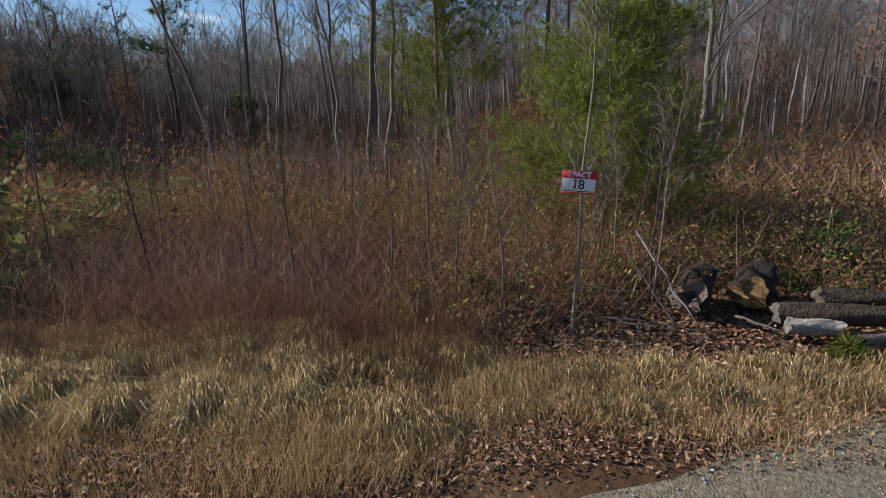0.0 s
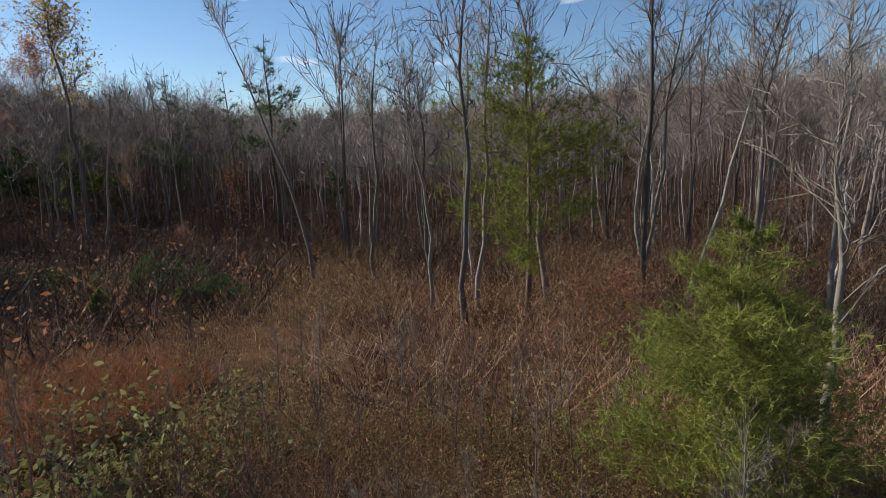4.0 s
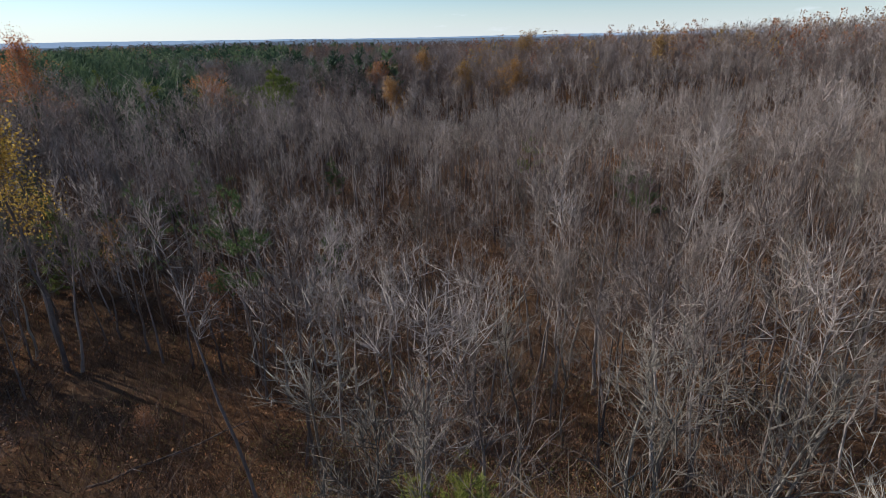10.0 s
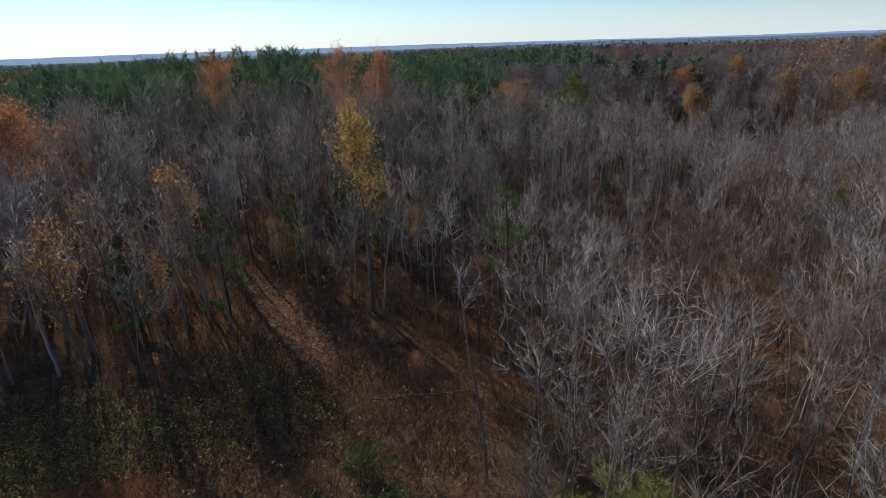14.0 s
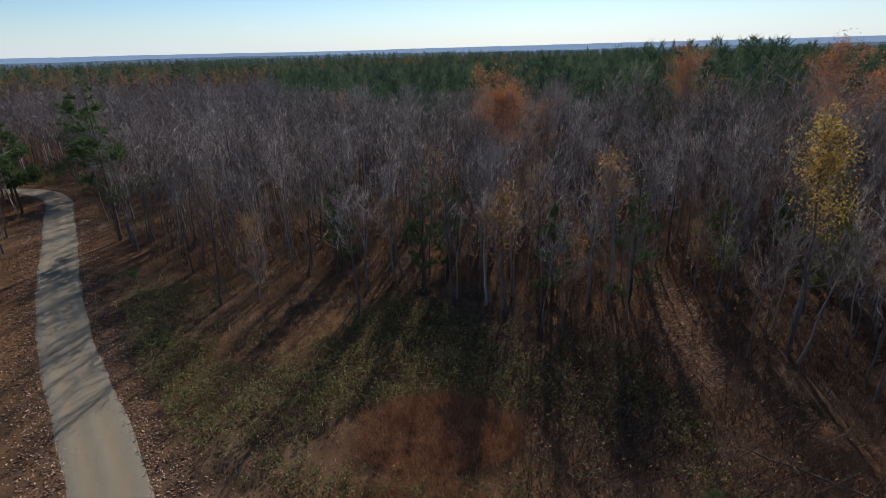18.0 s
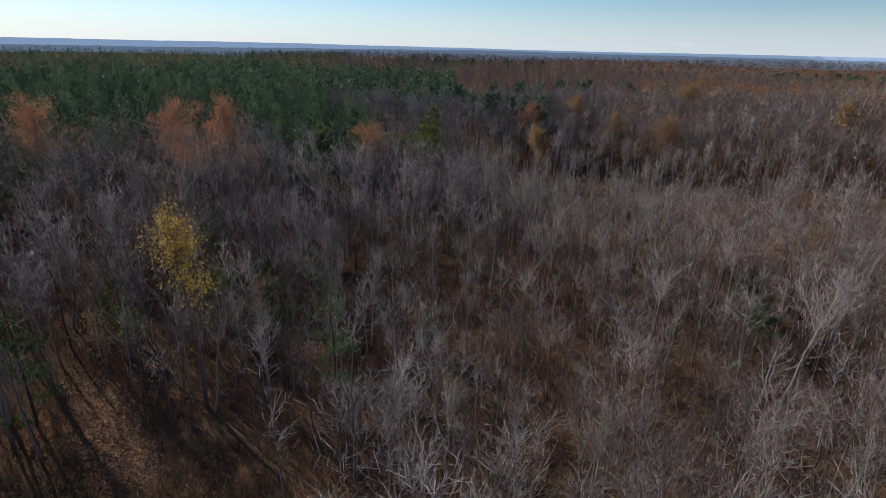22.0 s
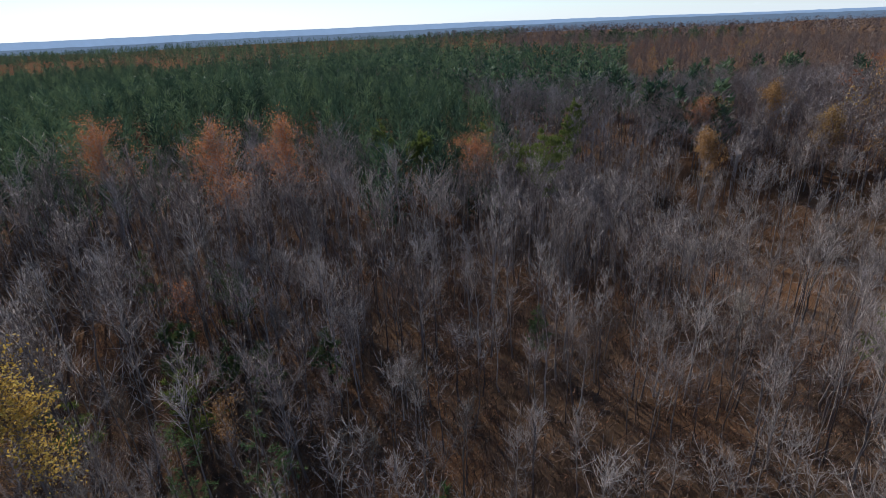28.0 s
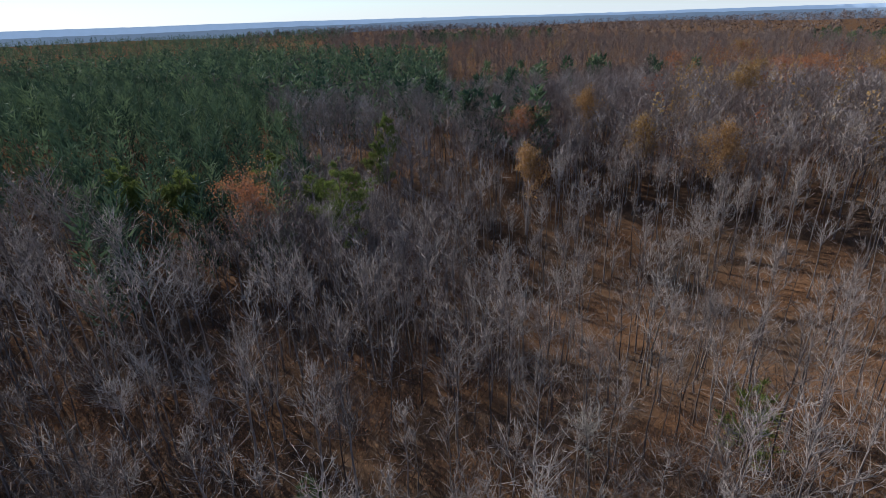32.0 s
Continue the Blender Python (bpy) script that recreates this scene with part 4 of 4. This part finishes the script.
def tussock_arrays(n, h, w):
    """A mound of long grass that falls outwards."""
    b = Buf()
    a = rng.normal(0.6, 1.3, n)
    q = rng.uniform(0.3, 1, n)
    A = np.column_stack([rng.normal(0, 0.12, n), rng.normal(0, 0.12, n), np.zeros(n)])
    M = A + np.column_stack([np.cos(a) * w * q * 0.45, np.sin(a) * w * q * 0.45, h * (1.15 - 0.5 * q)])
    B = A + np.column_stack([np.cos(a) * w * q, np.sin(a) * w * q, h * (0.75 - 0.7 * q) * rng.uniform(0.4, 1.2, n)])
    s = rng.normal(size=(n, 3)) * 0.0022
    V = np.stack([A - s, A + s, M + s, M - s, B], 1).reshape(-1, 3)
    b.add(V, (np.arange(n)[:, None, None] * 5 + np.array([[0, 1, 2], [0, 2, 3], [3, 2, 4]])[None]).reshape(-1, 3))
    return b.arrays()


grass_pale = material("grass_pale", [(0.15, (0.32, 0.2, 0.085)), (0.5, (0.62, 0.46, 0.22)), (0.85, (0.82, 0.66, 0.39))], 0.8, 0.5, "island", sheer=0.25)
scatter([tussock_arrays(700, 0.4, 0.6) for _ in range(6)], spread_places(60, lambda: box(-7.2, -1.6, 5.0, 7.2), lambda x, y: True, 0.5), "tussocks", grass_pale, "pale tussocks of long dry grass fallen over", "grass", (0.6, 1.1))
scatter([tussock_arrays(420, 0.3, 0.4) for _ in range(6)], spread_places(70, lambda: box(-2.5, 8, 4.9, 6.9), lambda x, y: y > 4.9 + 0.12 * x and (x < 0.6 or y < 6.1), 0.5), "low_tussocks", grass_dry, "straw-coloured tussocks along the verge", "grass", (0.6, 1.2))


def fallen_leaves(name, n, sample, keep, size, label, lift=0.06):
    P = np.array([p for p in (sample() for _ in range(n)) if keep(*p)])
    C = np.column_stack([P, ground_z(P[:, 0], P[:, 1]) + rng.uniform(0.01, lift, len(P))])
    b = Buf()
    a = rng.random(len(P)) * 6.283
    s = size * rng.uniform(0.5, 1.3, len(P))[:, None]
    t = np.column_stack([np.cos(a), np.sin(a), rng.normal(0, 0.35, len(P))]) * s
    w = np.column_stack([-np.sin(a), np.cos(a), rng.normal(0, 0.5, len(P))]) * s * 0.45
    up = np.column_stack([np.zeros((len(P), 2)), s[:, 0] * rng.uniform(-0.3, 0.5, len(P))])
    V = np.stack([C - t, C + w + up, C + t, C - w + up], 1).reshape(-1, 3)
    b.add(V, (np.arange(len(P))[:, None, None] * 4 + np.array([[0, 1, 2], [0, 2, 3]])[None]).reshape(-1, 3))
    return tagged(new(name, mesh_of(name, *b.arrays(), leaf_litter)), label, "leaves", kind="stuff")


leaf_litter = material("leaf_litter", [(0.1, (0.12, 0.055, 0.03)), (0.5, (0.29, 0.145, 0.075)), (0.95, (0.52, 0.36, 0.24))], 0.8, 4, "island", sheer=0.15)
fallen_leaves("fallen_leaves", 42000, lambda: box(-9, 9, 2.6, 6.2), lambda x, y: -0.35 < (y - 4.15 - 0.25 * x - 0.25 * math.sin(x * 1.3)) / abs(rng.normal(0, 0.85)) < 1, 0.032, "curled brown oak leaves along the road's edge")
ROAD_LINE = smooth_line(ROAD, 0.5)


def verge_spot():
    i = int(rng.integers(250, len(ROAD_LINE) - 1))
    t = ROAD_LINE[i + 1] - ROAD_LINE[i]
    o = rng.choice((-1, 1)) * (2.8 + abs(rng.normal(0, 2.2)))
    return ROAD_LINE[i, 0] - t[1] * 2 * o + rng.normal(0, 0.2), ROAD_LINE[i, 1] + t[0] * 2 * o + rng.normal(0, 0.2)


fallen_leaves("verge_leaves", 30000, verge_spot, lambda x, y: road_gap(x, y) > 2.4, 0.15, "brown leaves strewn over both verges")
fallen_leaves("grass_leaves", 9000, lambda: box(-9, 8, 4.2, 6.2), lambda x, y: rng.random() < 1.2 - 0.4 * (y - 4.2 - 0.12 * x), 0.03, "brown leaves caught in the verge grass", 0.16)
fallen_leaves("log_leaves", 17000, lambda: box(0.9, 8.5, 5.7, 9.3), lambda x, y: True, 0.05, "dead leaves round the logs")
fallen_leaves("clearing_leaves", 9000, lambda: box(-74, -37, 35, 50), clearing, 0.17, "tan leaves strewn over the grass tongue")


# ---- the sign and its sapling ----
paint_red = material("paint_red", [(0.2, (0.42, 0.02, 0.03)), (0.8, (0.55, 0.035, 0.045))], 0.45, 6, "noise")
paint_white = material("paint_white", [(0.2, (0.68, 0.69, 0.7)), (0.8, (0.82, 0.83, 0.84))], 0.45, 7, "noise")
ink = material("ink", [(0.2, (0.02, 0.02, 0.025)), (0.8, (0.04, 0.04, 0.05))], 0.6, 9, "noise")
steel = material("steel", [(0.2, (0.3, 0.3, 0.3)), (0.8, (0.45, 0.45, 0.45))], 0.4, 9, "noise")


def slab(w, d, h, x=0.0, y=0.0, z=0.0, edge=0.004):
    """A bevelled block centred on x, z, with its back at y."""
    bm = bmesh.new()
    bmesh.ops.create_cube(bm, size=1, matrix=Matrix.Translation((x, y - d / 2, z)) @ Matrix.Diagonal((w, d, h, 1)))
    if edge:
        bmesh.ops.bevel(bm, geom=bm.edges[:], offset=min(edge, d * 0.4), segments=1, affect="EDGES")
    bmesh.ops.triangulate(bm, faces=bm.faces[:])
    V = np.array([v.co[:] for v in bm.verts])
    F = np.array([[v.index for v in f.verts] for f in bm.faces])
    bm.free()
    return V, F


def lettering(text, size, x, y, z, bold=0.0):
    cu = bpy.data.curves.new("lettering", "FONT")
    cu.body, cu.size, cu.align_x, cu.align_y, cu.extrude, cu.offset = text, size, "CENTER", "CENTER", 0.001, bold
    ob = bpy.data.objects.new("lettering", cu)
    scene.collection.objects.link(ob)
    me = bpy.data.meshes.new_from_object(ob.evaluated_get(bpy.context.evaluated_depsgraph_get()))
    bpy.data.objects.remove(ob)
    me.transform(Matrix.Translation((x, y, z)) @ pose(0, 0, 0, 90, 0, 0))
    return me


def tract_sign():
    e = new("tract_sign")
    part("panel", slab(0.46, 0.006, 0.295), paint_white, e, "white lower panel")
    part("header", slab(0.46, 0.002, 0.1, 0, -0.0062, 0.0975, 0), paint_red, e, "red band with white capitals")
    part("border", slab(0.46, 0.002, 0.018, 0, -0.0062, -0.1385, 0), paint_red, e, "thin red lower border")
    for sx in (-0.2255, 0.2255):
        part("border", slab(0.009, 0.002, 0.177, sx, -0.0062, -0.041, 0), paint_red, e)
    for name, text, size, z, mat, bold in (("title", "TRACT", 0.098, 0.096, paint_white, 0.0035), ("number", "18", 0.17, -0.035, ink, 0.002)):
        ob = new(name, lettering(text, size, -0.005, -0.0095, z, bold))
        ob.data.materials.clear()
        ob.data.materials.append(mat)
        ob.parent = e
        tagged(ob, "white capitals that read TRACT" if name == "title" else "hand-drawn dark number 18")
    for w, x, z in ((0.3, -0.03, -0.117), (0.12, 0.13, -0.117)):
        part("print_line", slab(w, 0.0015, 0.011, x, -0.0062, z, 0), ink, e, "line of small dark print")
    for z in (0.13, -0.12):
        b = Buf()
        b.tube([(0, 0.0, z), (0, -0.0105, z), (0, -0.0115, z)], [0.007, 0.007, 0.001], 8)
        part("nail", b.arrays(), steel, e)
    tagged(e, "red and white tract sign nailed to a thin sapling", "sign")
    e.matrix_basis = pose(1.815, 7.17, 2.075, -3, 4.5, 0)
    return e


tract_sign()


def sapling(name, h, r, label, seed, mat, limbs=13, group="", spread=0.3, low=0.2, lean=(0, 0)):
    e = new(name)
    wood, twig, tips, arms = skeleton(h, r, 0, spread=spread, low=low, seed=seed, limbs=limbs, lean=lean, wobble=0.004)
    part("trunk", wood, mat, e)
    for a in arms:
        part("branch", a, mat, e)
    part("crown", twig, mat, e)
    return tagged(e, label, "sapling", group)


stand(sapling("sign_sapling", 6.0, 0.018, "slender pale sapling that carries the sign", 900, bark_pale, 11, spread=0.17), 1.86, 7.24, 40)
kinds = [sapling("sapling", rng.uniform(3.2, 5.6), rng.uniform(0.012, 0.022), "thin leafless sapling in the brush", 901 + i, bark_dark, 9, "saplings in the brush", 0.24, 0.25, tuple(rng.normal(0, 0.06, 2))) for i in range(6)]
spots = [(0.21, 7.6), (0.99, 7.6), (1.1, 7.9), (-0.87, 8.5), (3.45, 8.6), (2.4, 8.3), (-0.2, 9.4), (0.6, 10.2)]
spots += spread_places(60, lambda: box(-13, 4, 8.6, 19), lambda x, y: math.hypot(x - 3.9, y - 13) > 1.5, 0.9)
for i, (x, y) in enumerate(spots):
    stand(kinds[i] if i < 6 else copy_thing(kinds[i % 6], Matrix()), x, y, rng.uniform(0, 360), rng.uniform(0.7, 1.15))

# ---- logs and sticks ----
log_bark = material("log_bark", [(0.2, (0.035, 0.025, 0.018)), (0.5, (0.095, 0.068, 0.048)), (0.85, (0.2, 0.15, 0.11))], 0.95, 7, "object", 0.9, 24)
log_grey = material("log_grey", [(0.2, (0.11, 0.09, 0.072)), (0.5, (0.22, 0.19, 0.152)), (0.85, (0.38, 0.335, 0.275))], 0.9, 6, "object", 0.8, 30, stretch=(0.3, 1, 1))
cut_wood = material("cut_wood", [(0.3, (0.06, 0.04, 0.025)), (0.5, (0.24, 0.14, 0.06)), (0.75, (0.42, 0.28, 0.12))], 0.85, 9, "noise", 0.5, 40)
hollow = material("hollow", [(0.2, (0.012, 0.01, 0.008)), (0.8, (0.03, 0.022, 0.016))], 1.0, 9, "noise")


def log(name, p, q, r, mat, face, label, seed, core=0.0, rough=0.08):
    """A lying log along the x axis of its own: bark, and a cut face at each end, hollow where core is given."""
    g = np.random.default_rng(seed)
    p, q = Vector(p), Vector(q)
    n, k = 22, 20
    L = (q - p).length
    u = np.linspace(0, 1, n)
    a = np.arange(k) * 2 * np.pi / k
    knob = 1 + 0.08 * np.sin(2 * a + g.uniform(0, 6)) + 0.05 * np.sin(5 * a + 1)
    R = r * (knob[None] * (1 + 0.035 * g.normal(size=(n, k)) + 0.06 * np.sin(u * 9 + g.uniform(0, 6))[:, None])) * (1 - 0.1 * u[:, None])
    along = np.broadcast_to(u[:, None] * L, (n, k)) + (np.exp(-u * 14) - np.exp((u - 1) * 14))[:, None] * (0.22 * r * np.sin(3 * a + seed) + 0.1 * r * g.normal(size=k))[None]
    R = R * (1 + rough * np.sin(3 * a[None] + 7 * u[:, None] + seed) + 0.5 * rough * np.sin(7 * a[None] - 11 * u[:, None]))
    V = np.dstack([along, R * np.cos(a), R * np.sin(a)]).reshape(-1, 3)
    i, j = np.arange(n - 1)[:, None] * k, np.arange(k)[None]
    m = (j + 1) % k
    F = np.concatenate([np.stack([i + j, i + m, i + k + m], -1).reshape(-1, 3), np.stack([i + j, i + k + m, i + k + j], -1).reshape(-1, 3)])
    e = new(name)
    part("bark", (V, F), mat, e)
    for end, sgn in ((0, -1), (n - 1, 1)):
        ringv = V[end * k:(end + 1) * k]
        c = ringv.mean(0)
        rows = [ringv * [1, 0.995, 0.995], c + (ringv - c) * 0.62 + [sgn * 0.012, 0, 0], c + (ringv - c) * max(core, 0.25) + [sgn * 0.016, 0, 0]]
        if core:
            rows.append(c + (ringv - c) * core * 0.9 - [sgn * 0.22, 0, 0])
        W = np.concatenate(rows + [c[None] - [sgn * (0.24 if core else -0.016), 0, 0]])
        G = []
        for s in range(len(rows) - 1):
            G += [np.stack([s * k + j[0], s * k + m[0], (s + 1) * k + m[0]], -1), np.stack([s * k + j[0], (s + 1) * k + m[0], (s + 1) * k + j[0]], -1)]
        G.append(np.stack([(len(rows) - 1) * k + j[0], (len(rows) - 1) * k + m[0], np.full(k, len(W) - 1)], -1))
        G = np.concatenate(G)
        part("cut_face", (W, G), face, e, "weathered sawn end")
    e.matrix_basis = Matrix.Translation(p) @ (q - p).to_track_quat("X", "Z").to_matrix().to_4x4()
    return tagged(e, label, "log", "logs beside the sapling")


log("log", (3.68, 7.75, 0.23), (4.3, 8.7, 0.27), 0.27, log_bark, log_bark, "short rotten brown log with a dark hollow end lying in leaves", 1, 0.45, 0.16)
log("log", (4.72, 7.95, 0.24), (5.4, 8.85, 0.28), 0.27, log_bark, cut_wood, "short thick log with a yellow-brown broken end", 2, 0.0, 0.16)
log("log", (4.75, 7.3, 0.16), (7.4, 6.9, 0.19), 0.15, log_bark, log_grey, "long grey-brown weathered log with loose bark", 3)
log("log", (5.7, 7.8, 0.16), (8.4, 7.5, 0.17), 0.17, log_bark, log_grey, "thick brown log with flaking bark", 4)
log("log", (4.72, 6.98, 0.1), (5.4, 6.86, 0.1), 0.11, log_grey, log_grey, "pale split log end lying on the ground", 5)
log("log", (5.3, 6.45, 0.09), (6.3, 6.6, 0.1), 0.1, log_bark, log_bark, "dark wet log half sunk in leaves", 6)


def stick(p, q, r, mat, label, seed, name="stick"):
    g = np.random.default_rng(seed)
    u = np.linspace(0, 1, 7)
    p, q = np.array(p, float), np.array(q, float)
    L = np.linalg.norm(q - p)
    P = (q - p) * u[:, None] + np.cumsum(g.normal(0, 0.02 * L, (7, 3)), 0) * np.sin(u * np.pi)[:, None]
    b = Buf()
    b.tube(P, r * (1 - 0.6 * u), 6)
    e = new(name)
    part("stem", b.arrays(), mat, e)
    for k in (2, 3, 5):
        t = Buf()
        t.spikes(P[k:k + 1], P[k:k + 1] + unit(q - p + g.normal(0, 0.6 * L, (1, 3))) * L * 0.22, r * 0.5)
        part("side_branch", t.arrays(), mat, e)
    e.matrix_basis = Matrix.Translation(p)
    return tagged(e, label, "stick", "fallen sticks")


stick((3.35, 7.35, 0.0), (2.85, 8.3, 0.95), 0.022, bark_pale, "pale broken branch leaning in the brush", 1)
stick((2.3, 7.55, 0.03), (3.5, 7.0, 0.04), 0.016, bark_pale, "pale stick lying on the leaves", 2)
stick((4.3, 7.5, 0.04), (4.75, 6.9, 0.03), 0.03, log_grey, "grey split stick beside the logs", 3)
stick((2.55, 7.35, 0.03), (3.6, 6.6, 0.05), 0.014, bark_pale, "pale stick lying on the leaves", 11)
stick((3.05, 8.35, 1.15), (3.62, 7.25, 0.03), 0.024, bark_pale, "pale crooked branch leaning on the logs", 12)
stick((1.1, 7.4, 0.1), (2.3, 7.9, 0.25), 0.012, bark_dark, "dark dead branch lying in the brush", 13)
stick((1.9, 8.2, 0.3), (3.0, 8.0, 0.25), 0.02, bark_pale, "pale dead branch lying across the brush", 4)
stick((-43.4, 50.2, -1.8), (-47.9, 57.3, -1.4), 0.11, bark_pale, "pale broken trunk leaning at the wood's edge", 5, "snag")
stick((-32.0, 71.2, -1.2), (-24.0, 74.5, 0.3), 0.15, bark_pale, "pale fallen trunk lying in the undergrowth", 6, "fallen_trunk")
stick((-21.1, 70.8, -1.0), (-29.6, 76.1, -0.4), 0.15, bark_pale, "grey fallen trunk lying across the wood floor", 7, "fallen_trunk")
stick((-31.4, 39.0, -1.0), (-22.7, 47.7, -0.4), 0.12, bark, "dark fallen limb at the edge of the brush", 8, "fallen_trunk")


# ---- small evergreens ----
def bush(x, y, h, mat, label, seed, w=0.32, n=500):
    e = new("evergreen_bush")
    wood, crown = conifer_arrays(h, 0.05, seed, low=0.03, clumps=n, width=w, needle=9, length=0.2, thick=0.014, tip=2.4, boughs=max(12, n // 25))
    part("stem", wood, bark_pine, e)
    part("foliage", crown, mat, e)
    stand(e, x, y, seed * 40)
    return tagged(e, label, "bush", "evergreen bushes")


bush(7.0, 9.6, 1.5, needles, "dark green cedar bush behind the logs", 11, 0.5)
bush(5.9, 10.9, 1.3, cedar_green, "olive cedar bush behind the logs", 12, 0.5)
bush(-6.6, 7.7, 0.9, needles, "low dark green bush beside the grass", 13, 0.6)
bush(5.05, 6.25, 0.42, cedar_green, "small light green seedling in front of a log", 14, 0.4, 120)
bush(-23.8, 27.0, 2.0, pine_green, "young bright green pine in the brush", 15, 0.28)
bush(-20.6, 29.6, 1.6, pine_green, "young bright green pine in the brush", 16, 0.28)
bush(-23.5, 31.5, 3.4, needles, "dark evergreen thicket in the brush", 17, 0.6, 700)
bush(-19.5, 31.0, 2.8, needles, "dark evergreen thicket in the brush", 18, 0.6, 600)
bush(-69, -32, 5.0, needles, "dark evergreen bush by the road", 20, 0.5, 600)
bush(-139, -78, 6.0, cedar_green, "green evergreen bush at the road's bend", 24, 0.6, 600)
bush(-150, -97, 6.0, cedar_green, "green evergreen bush at the road's bend", 25, 0.6, 600)
bush(0.6, 8.3, 0.7, leaf_green, "low green honeysuckle tangle under the saplings", 22, 0.8, 260)
bush(-0.4, 8.0, 0.6, leaf_green, "low green honeysuckle tangle under the saplings", 23, 0.8, 240)


# ---- stones of the gravel ----
def gravel_stones():
    n = 7000
    P = np.array([p for p in (box(-5, 6.5, 1.2, 5.2) for _ in range(n)) if road_gap(*p) < 2.6 + rng.normal(0, 0.12)])
    n = len(P)
    s = rng.uniform(0.006, 0.02, (n, 1)) * rng.uniform(0.7, 1.3, (n, 3))
    C = np.column_stack([P, ground_z(P[:, 0], P[:, 1]) + 0.045])
    o = np.array([(1, 0, 0), (-1, 0, 0), (0, 1, 0), (0, -1, 0), (0, 0, 0.7), (0, 0, -0.7)], float)
    V = (C[:, None] + (o[None] + rng.normal(0, 0.18, (n, 6, 3))) * s[:, None]).reshape(-1, 3)
    F = np.array([(0, 2, 4), (2, 1, 4), (1, 3, 4), (3, 0, 4), (2, 0, 5), (1, 2, 5), (3, 1, 5), (0, 3, 5)])
    F = (np.arange(n)[:, None, None] * 6 + F[None]).reshape(-1, 3)
    ob = new("gravel_stones", mesh_of("gravel_stones", V, F, stone))
    tagged(ob, "loose pale crushed stones on the road", "gravel", kind="stuff")


stone = material("stone", [(0.1, (0.2, 0.19, 0.17)), (0.5, (0.36, 0.345, 0.32)), (0.95, (0.55, 0.53, 0.5))], 0.9, 20, "island")
gravel_stones()


# ---- far hills ----
def far_hill(r, base, top, haze_colour, seed, a0=-75, a1=175):
    g = np.random.default_rng(seed)
    a = np.radians(np.linspace(a0, a1, 500))
    h = np.zeros(500)
    for k in (2, 3, 5, 9, 17, 40, 90):
        h += np.sin(a * k + g.uniform(0, 6.3)) / k ** 0.8
    h = base + (top - base) * np.clip(0.55 + 0.22 * h + 0.02 * g.normal(size=500), 0.2, 1.1)
    X, Y = -r * np.sin(a), 10 + r * np.cos(a)
    V = np.concatenate([np.column_stack([X, Y, np.full(500, -90.0)]), np.column_stack([X, Y, h]), np.column_stack([X * 1.06, Y * 1.06, np.full(500, -90.0)])])
    i = np.arange(499)
    F = np.concatenate([np.stack([i + o, i + o + 1, i + o + 501], -1) for o in (0, 500)] + [np.stack([i + o, i + o + 501, i + o + 500], -1) for o in (0, 500)])
    # blue haze is put into the hills' colour and lifted by a faint glow
    m = material("far_hill", [(0.3, tuple(c * 0.85 for c in haze_colour)), (0.7, haze_colour)], 1.0, 0.02, "noise")
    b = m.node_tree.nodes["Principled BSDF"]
    b.inputs["Emission Color"].default_value, b.inputs["Emission Strength"].default_value = (*haze_colour, 1), 0.75
    tagged(new("backdrop", mesh_of("backdrop", V, F, m)), "wooded hills on the horizon with blue haze in their colour", "hills", kind="structure")


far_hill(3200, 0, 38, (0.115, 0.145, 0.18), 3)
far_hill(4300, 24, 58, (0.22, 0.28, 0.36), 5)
